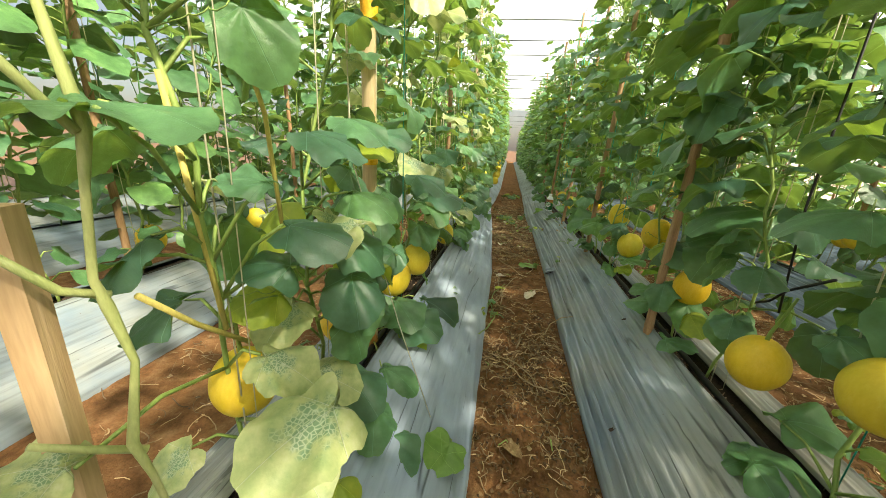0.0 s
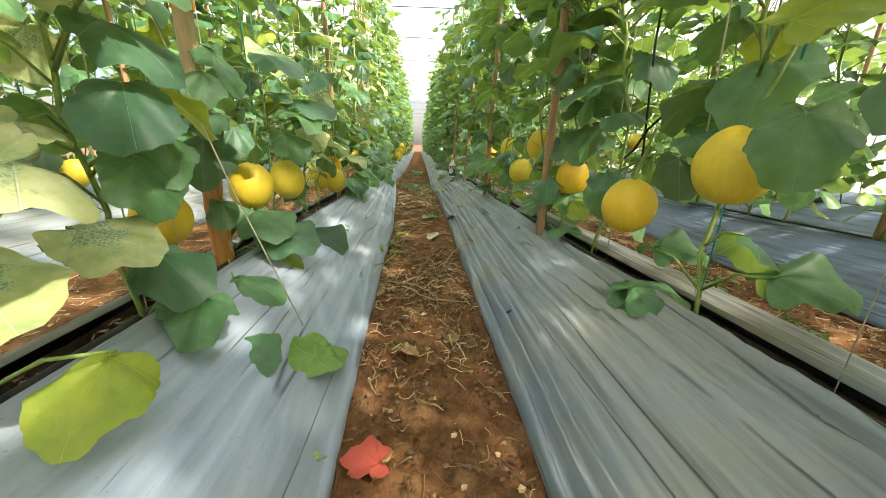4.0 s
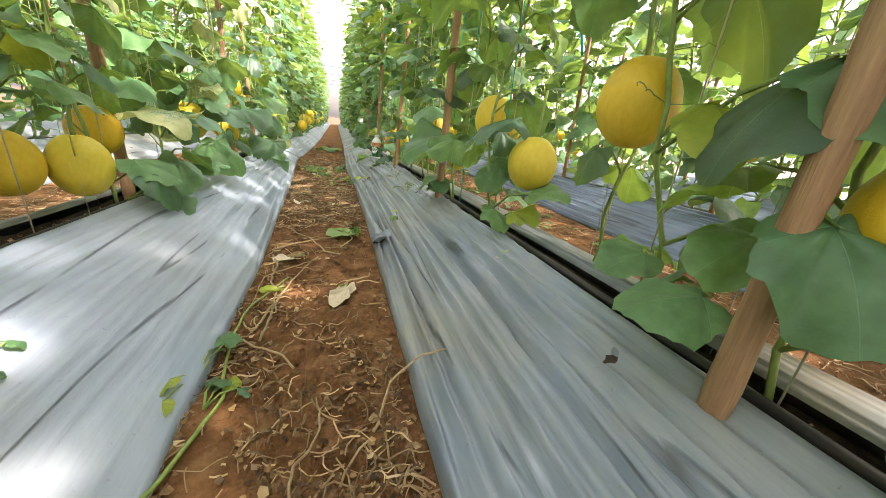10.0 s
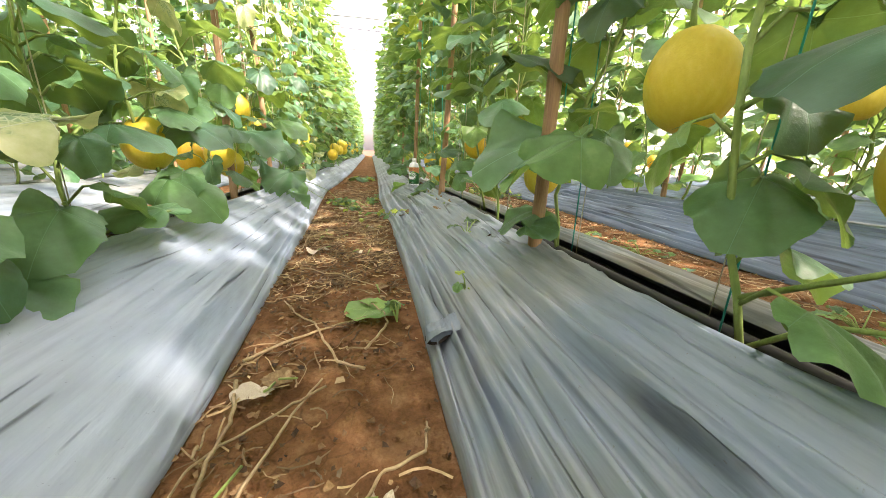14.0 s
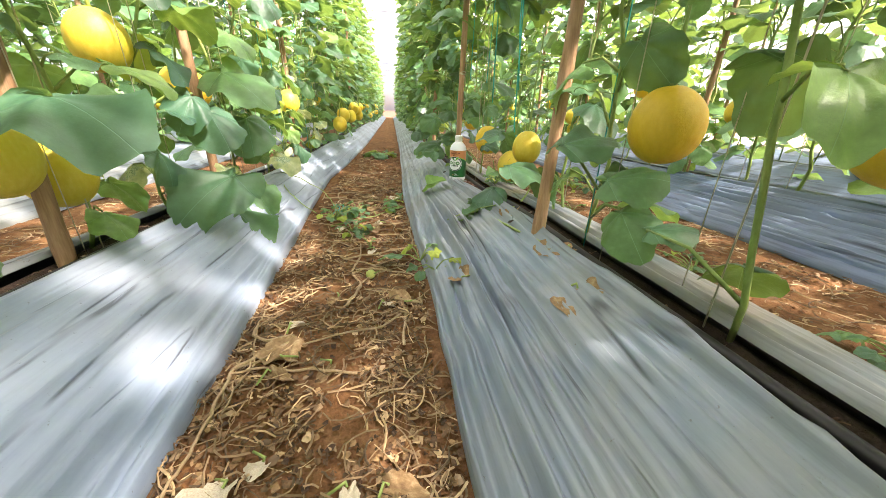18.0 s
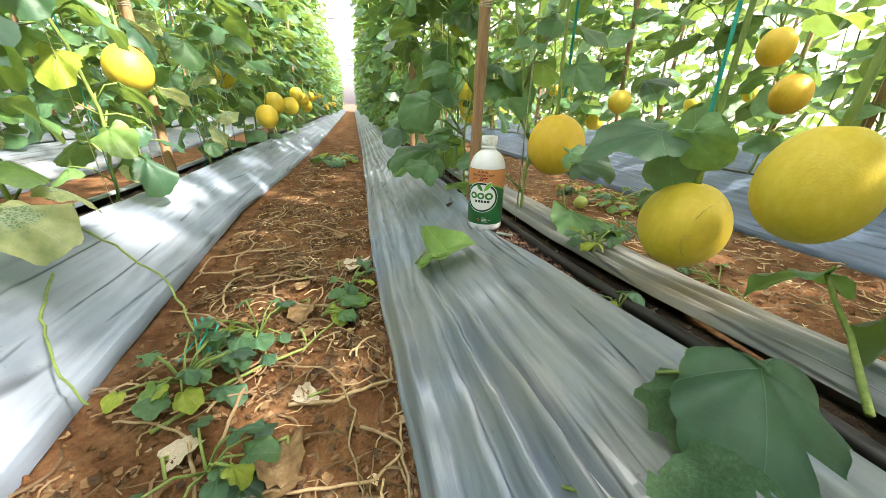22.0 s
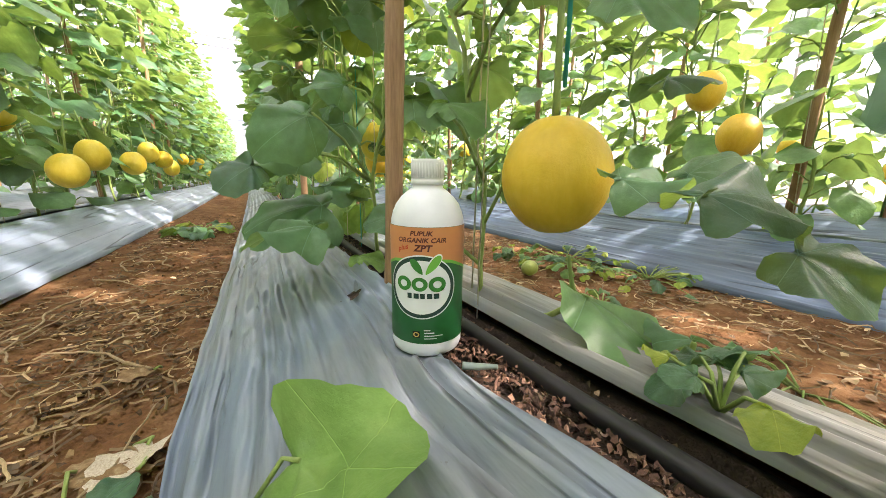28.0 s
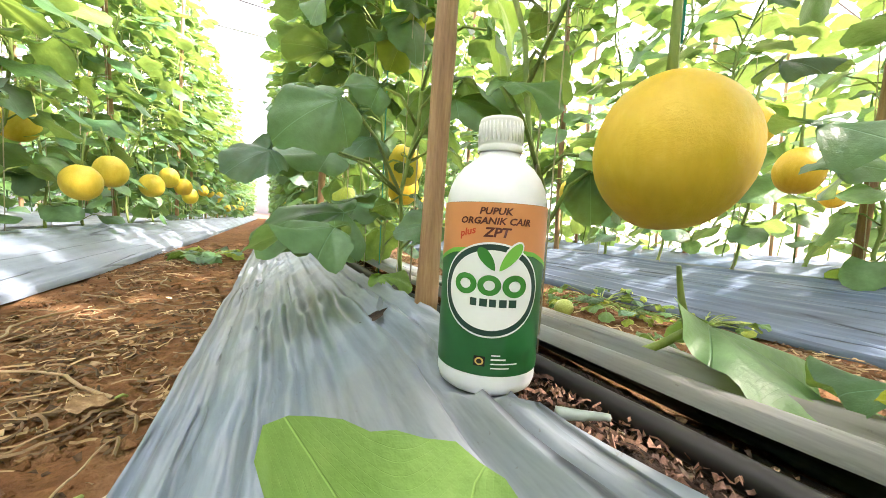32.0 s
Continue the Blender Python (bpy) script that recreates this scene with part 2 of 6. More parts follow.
def melon_material():
    m, t, p, out = nodes("golden_melon_skin")
    n = noise_tex(t, 14.0, 4.0, 0.6, (1, 1, 0.5))
    col = ramp(t, n, ((0.25, (0.66, 0.485, 0.03)), (0.55, (0.72, 0.545, 0.045)), (0.8, (0.76, 0.60, 0.085))))
    info = t.nodes.new("ShaderNodeObjectInfo")
    col = mix(t, 1.0, col, ramp(t, info.outputs["Random"], ((0.0, (0.92, 0.98, 1.1)), (0.5, (1.0, 1.0, 1.0)), (1.0, (1.0, 0.84, 0.5)))), "MULTIPLY")
    speck = noise_tex(t, 420.0, 2.0)
    col = mix(t, ramp(t, speck, ((0.62, (0, 0, 0)), (0.72, (0.5, 0.5, 0.5)))), col, (0.80, 0.68, 0.25))
    t.links.new(col, p.inputs["Base Color"])
    p.inputs["Roughness"].default_value = 0.5
    p.inputs["Subsurface Weight"].default_value = 0.15
    p.inputs["Subsurface Radius"].default_value = (0.02, 0.012, 0.004)
    net = t.nodes.new("ShaderNodeTexVoronoi")
    net.feature = "DISTANCE_TO_EDGE"
    net.inputs["Scale"].default_value = 26.0
    cell = t.nodes.new("ShaderNodeTexCoord")
    t.links.new(cell.outputs["Object"], net.inputs["Vector"])
    crack = ramp(t, net.outputs[0], ((0.0, (0.6, 0.6, 0.6)), (0.06, (0.35, 0.35, 0.35))))
    bump(t, p, mix(t, 0.35, noise_tex(t, 30.0, 4.0), crack), 0.16, 0.012)
    return m


MAT_MELON = melon_material()


def soil_material():
    m, t, p, out = nodes("red_brown_soil")
    big = noise_tex(t, 1.6, 4.0)
    mid = noise_tex(t, 14.0, 6.0, 0.65)
    fine = noise_tex(t, 130.0, 4.0, 0.7)
    col = ramp(t, mid, ((0.25, (0.105, 0.050, 0.022)), (0.5, (0.232, 0.120, 0.053)), (0.75, (0.38, 0.235, 0.125))))
    col = mix(t, 0.5, col, ramp(t, big, ((0.35, (0.55, 0.5, 0.5)), (0.65, (1.1, 1.05, 1.0)))), "MULTIPLY")
    col = mix(t, 0.5, col, ramp(t, fine, ((0.3, (0.45, 0.42, 0.4)), (0.7, (1.15, 1.1, 1.1)))), "MULTIPLY")
    v = t.nodes.new("ShaderNodeTexVoronoi")
    v.feature = "DISTANCE_TO_EDGE"
    v.inputs["Scale"].default_value = 17.0
    c = t.nodes.new("ShaderNodeTexCoord")
    warp = t.nodes.new("ShaderNodeVectorMath")
    warp.operation = "MULTIPLY_ADD"
    nz = t.nodes.new("ShaderNodeTexNoise")
    nz.inputs["Scale"].default_value = 9.0
    t.links.new(c.outputs["Object"], nz.inputs["Vector"])
    t.links.new(nz.outputs["Color"], warp.inputs[0])
    warp.inputs[1].default_value = (0.13, 0.13, 0.13)
    t.links.new(c.outputs["Object"], warp.inputs[2])
    t.links.new(warp.outputs[0], v.inputs["Vector"])
    crack = ramp(t, v.outputs["Distance"], ((0.0, (0, 0, 0)), (0.042, (1, 1, 1))))
    patch = ramp(t, noise_tex(t, 2.6, 3.0), ((0.52, (0, 0, 0)), (0.66, (0.7, 0.7, 0.7))))
    shown = mix(t, patch, (1, 1, 1), crack)
    col = mix(t, 0.7, col, mix(t, shown, (0.2, 0.17, 0.16), (1, 1, 1)), "MULTIPLY")
    t.links.new(col, p.inputs["Base Color"])
    p.inputs["Roughness"].default_value = 0.95
    p.inputs["Specular IOR Level"].default_value = 0.15
    h = mix(t, 0.3, mix(t, 0.4, mid, fine), shown, "MULTIPLY")
    bump(t, p, h, 1.0, 0.018)
    return m


MAT_SOIL = soil_material()


def mulch_material(name, dirt, cover, tone=(1.0, 1.0, 1.0), streaks=0.28):
    m, t, p, out = nodes(name)
    n = noise_tex(t, 7.0, 5.0, 0.6, (1, 0.3, 1))
    dust = noise_tex(t, 2.2, 5.0, 0.65)
    # the blue in these greys paints in sky reflected by the plastic
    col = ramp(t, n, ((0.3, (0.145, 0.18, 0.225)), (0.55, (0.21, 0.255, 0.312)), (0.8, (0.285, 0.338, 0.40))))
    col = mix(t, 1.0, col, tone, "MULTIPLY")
    col = mix(t, ramp(t, dust, ((0.40, (0, 0, 0)), (0.68, (cover, cover, cover)))), col, dirt)
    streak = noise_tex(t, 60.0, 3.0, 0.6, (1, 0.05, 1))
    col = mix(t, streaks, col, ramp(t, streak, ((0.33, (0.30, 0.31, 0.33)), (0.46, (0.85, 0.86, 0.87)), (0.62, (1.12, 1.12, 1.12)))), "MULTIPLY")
    grit = noise_tex(t, 90.0, 4.0, 0.7)
    col = mix(t, ramp(t, grit, ((0.66, (0, 0, 0)), (0.74, (0.7, 0.7, 0.7)))), col, (0.10, 0.085, 0.07))
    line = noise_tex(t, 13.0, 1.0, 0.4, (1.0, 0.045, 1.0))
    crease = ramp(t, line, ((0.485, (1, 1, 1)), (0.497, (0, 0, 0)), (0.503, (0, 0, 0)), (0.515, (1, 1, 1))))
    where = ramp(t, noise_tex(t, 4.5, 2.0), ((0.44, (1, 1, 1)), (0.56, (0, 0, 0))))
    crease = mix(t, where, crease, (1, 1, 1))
    # shadow of the folds painted as dark lines along the creases
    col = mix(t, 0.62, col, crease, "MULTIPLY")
    t.links.new(col, p.inputs["Base Color"])
    t.links.new(ramp(t, dust, ((0.40, (0.36, 0.36, 0.36)), (0.66, (0.62, 0.62, 0.62)))), p.inputs["Roughness"])
    p.inputs["Specular IOR Level"].default_value = 0.5
    relief = mix(t, 0.65, streak, noise_tex(t, 35.0, 4.0, 0.6, (1, 0.25, 1)))
    bump(t, p, mix(t, 0.4, relief, crease), 0.8, 0.006)
    return m


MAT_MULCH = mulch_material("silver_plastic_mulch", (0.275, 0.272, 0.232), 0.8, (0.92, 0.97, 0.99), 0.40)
# less dirt, and a lighter blue tone that paints in the sky's reflection
MAT_MULCH_CLEAN_SKYLIT = mulch_material("clean_plastic_mulch", (0.31, 0.33, 0.335), 0.5, (1.38, 1.42, 1.50), 0.18)
# neighbour sheets: dark blue tone paints in their shade and the reflected sky
MAT_MULCH_BLUE_SHADED = mulch_material("blue_grey_plastic_mulch", (0.16, 0.17, 0.165), 0.4, (0.54, 0.66, 0.82), 0.55)
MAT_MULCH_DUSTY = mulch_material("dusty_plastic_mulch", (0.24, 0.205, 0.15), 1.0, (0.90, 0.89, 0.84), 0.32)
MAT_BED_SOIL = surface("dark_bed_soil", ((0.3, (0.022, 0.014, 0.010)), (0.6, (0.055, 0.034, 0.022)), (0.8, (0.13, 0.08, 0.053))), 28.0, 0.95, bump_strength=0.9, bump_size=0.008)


def film_material():
    m, t, p, out = nodes("greenhouse_film")
    tr = t.nodes.new("ShaderNodeBsdfTranslucent")
    tr.inputs[0].default_value = (0.80, 0.81, 0.81, 1)
    tp = t.nodes.new("ShaderNodeBsdfTransparent")
    ms = t.nodes.new("ShaderNodeMixShader")
    t.links.new(ramp(t, noise_tex(t, 0.6, 3.0), ((0.3, (0.54, 0.54, 0.54)), (0.7, (0.64, 0.64, 0.64)))), ms.inputs[0])
    t.links.new(tr.outputs[0], ms.inputs[1])
    t.links.new(tp.outputs[0], ms.inputs[2])
    t.links.new(ms.outputs[0], out.inputs["Surface"])
    return m


MAT_FILM = film_material()
MAT_STEEL = plain("galvanised_steel", (0.42, 0.43, 0.44), 0.45, 0.8)

# ---- mesh helpers ----


def obj(name, bm, material=None, smooth=True):
    me = bpy.data.meshes.new(name)
    bm.to_mesh(me)
    bm.free()
    if smooth:
        for f in me.polygons:
            f.use_smooth = True
    if material:
        me.materials.append(material)
    return new(name, me)


def part(name, bm, material, parent, label=""):
    ob = obj(name, bm, material)
    ob.parent = parent
    if label:
        tagged(ob, label)
    return ob


def pydata(name, verts, faces, material, smooth=True):
    me = bpy.data.meshes.new(name)
    me.from_pydata(verts, [], faces)
    if smooth:
        me.polygons.foreach_set("use_smooth", [True] * len(me.polygons))
    me.materials.append(material)
    me.update()
    return me


def tube(bm, points, radii, sides=6, cap=True):
    """A tube along points; radii is one number or one for each point."""
    pts = [Vector(p) for p in points]
    if isinstance(radii, (int, float)):
        radii = [radii] * len(pts)
    rings = []
    ref = Vector((0.3, 0.9, 0.2)).normalized()
    for i, p in enumerate(pts):
        d = (pts[min(i + 1, len(pts) - 1)] - pts[max(i - 1, 0)]).normalized()
        a = d.cross(ref)
        if a.length < 0.1:
            a = d.cross(Vector((1, 0, 0)))
        a.normalize()
        b = d.cross(a)
        rings.append([bm.verts.new(p + (a * math.cos(k * math.tau / sides) + b * math.sin(k * math.tau / sides)) * radii[i]) for k in range(sides)])
    for r, s in zip(rings, rings[1:]):
        for k in range(sides):
            bm.faces.new((r[k], r[(k + 1) % sides], s[(k + 1) % sides], s[k]))
    if cap and sides > 2:
        bm.faces.new(rings[0][::-1])
        bm.faces.new(rings[-1])
    return bm


def lathe(bm, profile, sides=32):
    """A turned shape from (radius, height) pairs."""
    rings = []
    for r, z in profile:
        if r < 1e-5:
            rings.append([bm.verts.new((0, 0, z))])
        else:
            rings.append([bm.verts.new((r * math.cos(k * math.tau / sides), r * math.sin(k * math.tau / sides), z)) for k in range(sides)])
    for a, b in zip(rings, rings[1:]):
        for k in range(sides):
            q = (k + 1) % sides
            if len(a) == 1 and len(b) > 1:
                bm.faces.new((a[0], b[q], b[k]))
            elif len(b) == 1 and len(a) > 1:
                bm.faces.new((a[k], a[q], b[0]))
            elif len(a) > 1:
                bm.faces.new((a[k], a[q], b[q], b[k]))
    return bm


def n3(x, y, z=0.0):
    return noise.noise((x, y, z))


# ---- plan ----
Y0, Y1 = -1.2, 27.0            # beds run from behind the start to the far end
ROW_R, ROW_L = 0.695, -0.365    # plant rows either side of the walked path


def bed_top(y, dip=0.022):
    u = min(max((y - 4.75) / 0.40, 0.0), 1.0)
    return 0.230 - 0.0165 * (min(max(y, 0.0), 6.0) - 2.0) - dip * u * u * (3 - 2 * u)


def slit_shift(y):
    """How far the planting slit of the bed on the right wanders off the row's line."""
    return float(np.interp(y, (0.0, 3.4, 4.8, 5.12, 5.35, 7.0), (0.034, 0.034, 0.020, 0.016, 0.0, 0.0)))


def edge_right(y):
    base = np.interp(y, (1.2, 4.5, 4.85, 5.5, 6.2, 8.0), (0.381, 0.388, 0.362, 0.344, 0.350, 0.370))
    return float(base) + 0.006 * n3(y * 1.3, 7.1) + 0.004 * n3(y * 9, 3.3)


def edge_left(y):
    base = np.interp(y, (1.2, 2.0, 3.0, 3.4, 4.3, 4.9, 5.4, 6.2, 7.0, 9.0), (0.026, 0.010, 0.002, -0.014, -0.058, -0.084, -0.122, -0.165, -0.12, -0.08))
    return float(base) + 0.006 * n3(y * 1.1, 2.7) + 0.004 * n3(y * 8, 5.3)


def span(a, b, step):
    return list(np.arange(a, b, step)) + [b]


# ---- ground: one sheet to the horizon ----
gx = sorted(set([-400, -120, -40, -12, -6, -4] + span(-3.2, -0.9, 0.12) + span(-0.85, -0.16, 0.05) + span(-0.20, 0.42, 0.0095) + span(0.5, 1.0, 0.06) + span(1.02, 1.75, 0.03) + span(1.85, 4.0, 0.15) + [5, 6, 12, 40, 120, 400]))
gy = sorted(set([-400, -120, -40, -12, -5, -2] + span(-1.0, 0.9, 0.1) + span(1.0, 6.4, 0.0105) + span(6.42, 7.0, 0.03) + span(7.05, 10, 0.06) + span(10.2, 28, 0.3) + [32, 40, 60, 120, 400]))


def ground_z(x, y):
    if abs(x) > 5 or y < -2 or y > 29:
        return 0.0
    z = 0.010 * n3(x * 3, y * 3, 0.4) + 0.007 * n3(x * 14, y * 14, 1.7) + 0.0045 * n3(x * 38, y * 38, 4.1)
    clod = abs(n3(x * 22 + 5, y * 22, 2.2))
    if -0.22 < x < 0.42 and 0.9 < y < 6.5:
        near, nxt = noise.voronoi((x * 19 + 1.2 * n3(x * 7, y * 7, 8.0), y * 19 + 1.2 * n3(x * 7, y * 7, 3.0), 0.0))[0][:2]
        dry = min(1.0, 1.0 * math.exp(-((y - 1.5) / 0.8) ** 2) + max(0.0, 1.6 * n3(x * 2.2, y * 1.6, 5.5) + 0.15))
        z += dry * (0.006 * math.exp(-near * 3) - 0.016 * max(0.0, 1 - (nxt - near) / 0.27))
    return z + 0.006 * max(0, 0.35 - clod) + 0.010 * max(0, n3(x * 3.1, y * 1.2, 9.0)) * n3(x * 55, y * 55, 3.0)


gv = [(x, y, ground_z(x, y)) for y in gy for x in gx]
nx = len(gx)
gf = [(j * nx + i, j * nx + i + 1, (j + 1) * nx + i + 1, (j + 1) * nx + i) for j in range(len(gy) - 1) for i in range(nx - 1)]
ground = new("ground", pydata("ground", gv, gf, MAT_SOIL))
tagged(ground, "cracked red-brown bare soil path between plastic-covered beds", "ground", kind="structure")


# ---- raised beds and their plastic ----
def pleat(u, k):
    """A sharp-edged fold: flat, then a narrow ridge and groove."""
    f = u - math.floor(u)
    return (1.0 - f / 0.30) if f < 0.30 else (-(f - 0.30) / 0.12 if f < 0.42 else -1.0 + (f - 0.42) / 0.58 * 2.0) * k


def mulch(name, low_x, low_z, top_x, top_z, label, fine=True, wrinkle=0.006, seed=0.0, folds=9.0, material=MAT_MULCH, crown=0.0):
    """A sheet of plastic from the foot of a bed up to its top edge, pleated along the row."""
    ys = span(Y0, 0.6, 0.2) + span(0.65, 7.4, 0.024 if fine else 0.1) + span(7.6, Y1, 0.3)
    n = 84 if fine else 14
    verts, faces = [], []
    for y in ys:
        xa, xb, za, zb = low_x(y), top_x(y), low_z, top_z(y)
        for i in range(n + 1):
            s = i / n
            u = s * 0.30
            drift = 0.10 * n3(y * 0.45, seed + 3.0, s) + 0.05 * n3(y * 1.1, seed + 9.0, s * 3)
            strength = 0.30 + 1.5 * max(0.0, n3(s * 2.4 + seed, y * 0.8, seed + 6) + 0.10) + 0.6 * math.exp(-((y - 4.75) / 0.5) ** 2) + 0.4 * math.exp(-(s / 0.2) ** 2)
            strength *= 0.55 if y > 5.6 else 1.0 - 0.45 * max(0.0, (y - 5.1) / 0.5)
            strength *= 1 - 0.9 * math.exp(-(((s - 0.45) / 0.3) ** 2 + ((y - 5.34) / 0.11) ** 2))
            p1 = pleat(s * folds + drift * folds * 0.5 + 0.6 * n3(s * 3 + seed, y * 0.3, 2.0), 0.6)
            w2 = 1 - abs(n3((u + drift * 0.2) * 46 + seed, y * 0.7, seed + 4))
            z = za + (zb - za) * (1 - (1 - s) ** crown) if crown else za + (zb - za) * (s * 0.86 + 0.14 * math.sin(s * math.pi / 2)) + 0.012 * math.sin(s * math.pi)
            z += wrinkle * strength * (0.85 * p1 + 0.9 * w2 ** 5 - 0.3) + 0.004 * n3(u * 9, y * 2.5, seed + 8)
            if fine:
                slant = 1 - abs(n3((u * 1.1 - y * 0.30 + 0.05 * n3(y * 3, u * 9, seed)) * 30, (y + u * 0.3) * 2.2, seed + 12))
                loose = max(0.0, n3(u * 5 + seed, y * 1.1, seed + 15) + 0.25)
                z += wrinkle * 0.75 * loose * slant ** 7
                z += 0.0055 * math.exp(-((s - 0.955) / 0.018) ** 2) - 0.003 * math.exp(-((s - 0.90) / 0.02) ** 2)
            x = xa + (xb - xa) * s + 0.002 * n3(u * 40, y * 3, seed + 2)
            stand = math.hypot(x - 0.629, y - 5.461)
            z = min(z, 0.1385 + 1.2 * max(0.0, stand - 0.050)) if stand < 0.09 else z
            verts.append((x, y, max(z, 0.022)))
        # rolled hem along the soil and the slit
        verts.append((xa, y, 0.004))
        verts.append((xb + (0.004 if xb > xa else -0.004), y, zb - 0.008))
    m = n + 3
    for j in range(len(ys) - 1):
        for i in range(n):
            faces.append((j * m + i, j * m + i + 1, (j + 1) * m + i + 1, (j + 1) * m + i))
        faces.append((j * m, (j + 1) * m, (j + 1) * m + n + 1, j * m + n + 1))
        faces.append((j * m + n, j * m + n + 2, (j + 1) * m + n + 2, (j + 1) * m + n))
    ob = new(name, pydata(name, verts, faces, material))
    return tagged(ob, label, "plastic mulch", "mulch sheets", "structure")


def bed_core(name, cx, half_gap, foot_l, foot_r):
    """Soil body of a bed, with a shallow trough along its top."""
    ys = span(Y0, 0.6, 0.3) + span(0.7, 7.2, 0.04) + span(7.5, Y1, 0.4)
    verts, faces = [], []
    for y in ys:
        right = cx == ROW_R
        t, cs = bed_top(y, 0.022 if right else 0.0), cx + (slit_shift(y) if right else 0.0)
        fl, fr = foot_l(y) + 0.05, foot_r(y) - 0.05
        k = 9
        row = [(fl, -0.03), (cs - half_gap - 0.04, t - 0.05 - (0.02 if 5.2 < y < 5.7 else 0))]
        for i in range(k):
            s = i / (k - 1)
            x = cs - half_gap + 2 * half_gap * s
            row.append((x, t - 0.024 - 0.020 * math.sin(s * math.pi) + 0.007 * n3(x * 30, y * 30, 1.0) + 0.006 * n3(x * 70, y * 70, 5.0)))
        row += [(cs + half_gap + 0.04, t - 0.040), (fr, -0.03)]
        verts += [(x, y, z) for x, z in row]
    m = 13
    for j in range(len(ys) - 1):
        for i in range(m - 1):
            faces.append((j * m + i, j * m + i + 1, (j + 1) * m + i + 1, (j + 1) * m + i))
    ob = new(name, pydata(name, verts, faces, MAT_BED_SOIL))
    return tagged(ob, "dark soil of a raised bed showing along the planting slit", "soil bed", "raised beds", "structure")


def hose(cx, z_off=0.0):
    bm = bmesh.new()
    ys = span(Y0, 8.0, 0.12) + span(8.5, Y1, 1.0)
    right = abs(cx - ROW_R) < 0.1
    tube(bm, [(cx + (slit_shift(y) if right else 0.0) + 0.008 * n3(y * 0.9, cx), y, bed_top(y, 0.022 if right else 0.0) - 0.022 + z_off + 0.004 * n3(y * 1.7, cx + 4)) for y in ys], 0.0105, 12)
    return tagged(obj("drip_hose", bm, MAT_BLACK), "black plastic drip irrigation hose lying in the bed's slit", "hose", "drip hoses")


BEDS = [  # centre, foot left, foot right, half of the slit
    (ROW_R, edge_right, lambda y: 1.03 + 0.01 * n3(y, 1.2), 0.050),
    (ROW_L, lambda y: -0.70 + 0.012 * n3(y, 8.2), edge_left, 0.048),
    (2.06, lambda y: 1.72 + 0.02 * n3(y * 0.8, 6.2), lambda y: 2.42, 0.050),
    (3.40, lambda y: 3.06 + 0.01 * n3(y, 4.2), lambda y: 3.76, 0.05),
    (4.70, lambda y: 4.36, lambda y: 5.04, 0.05),
    (-1.62, lambda y: -1.98, lambda y: -1.26 + 0.01 * n3(y, 3.2), 0.05),
    (-2.92, lambda y: -3.28, lambda y: -2.58, 0.05),
    (-4.20, lambda y: -4.56, lambda y: -3.86, 0.05),
]
for k, (cx, fl, fr, hg) in enumerate(BEDS):
    bed_core("bed_soil_%d" % (k + 1), cx, hg, fl, fr)
    near = k < 2
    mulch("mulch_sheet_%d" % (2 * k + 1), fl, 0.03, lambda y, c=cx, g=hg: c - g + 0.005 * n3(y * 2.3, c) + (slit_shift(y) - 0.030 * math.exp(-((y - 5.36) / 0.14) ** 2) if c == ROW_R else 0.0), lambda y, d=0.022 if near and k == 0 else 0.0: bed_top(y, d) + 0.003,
          "grey silver plastic mulch sheet, pleated lengthwise, over a bed's side", near or k == 2, 0.018 if k == 0 else 0.012 if k == 2 else 0.007, 3.1 * k, 9.0, MAT_MULCH_BLUE_SHADED if cx > 1 else MAT_MULCH)
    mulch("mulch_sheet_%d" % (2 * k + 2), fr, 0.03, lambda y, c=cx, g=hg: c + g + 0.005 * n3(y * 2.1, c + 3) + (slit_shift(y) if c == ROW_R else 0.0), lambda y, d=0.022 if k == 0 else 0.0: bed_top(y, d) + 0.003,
          "grey silver plastic mulch sheet, dusty, over a bed's side", near, 0.008, 3.1 * k + 1.3, 5.0, MAT_MULCH_DUSTY if k == 0 else MAT_MULCH_CLEAN_SKYLIT if k == 1 else MAT_MULCH, 3.0 if k == 0 else 0.0)
    hose(cx + (0.008 if k == 0 else 0.018), 0.004)

# ---- greenhouse: film roof on hoops, film walls ----
HALF, EAVES, RIDGE, CX = 6.2, 2.75, 3.9, 0.2
arch = [(CX - HALF * math.cos(a), EAVES + (RIDGE - EAVES) * math.sin(a)) for a in np.linspace(0, math.pi, 25)]
ring = [(CX - HALF, 0.0)] + arch + [(CX + HALF, 0.0)]
fv, ff = [], []
for y in (-6.0, 10.0, 30.0):
    fv += [(x, y, z) for x, z in ring]
m = len(ring)
for j in range(2):
    for i in range(m - 1):
        ff.append((j * m + i, j * m + i + 1, (j + 1) * m + i + 1, (j + 1) * m + i))
roof = new("roof", pydata("roof", fv, ff, MAT_FILM))
tagged(roof, "milky white translucent plastic film roof of a tunnel greenhouse", "greenhouse film", kind="structure")
for nm, y in (("wall_south", -6.0), ("wall_north", 30.0)):
    ev = [(x, y, z) for x, z in ring]
    end = new(nm, pydata(nm, ev, [tuple(range(m))], MAT_FILM, False))
    tagged(end, "milky plastic film end wall of the greenhouse", "greenhouse film", kind="structure")
hoop_bm = bmesh.new()
tube(hoop_bm, [(x, 0, z - 0.03) for x, z in ring], 0.02, 8)
hoop = tagged(obj("greenhouse_hoop", hoop_bm, MAT_STEEL), "galvanised steel hoop carrying the film roof", "hoop", "greenhouse hoops", "structure")
hoop.matrix_world = pose(0, -5.8, 0)
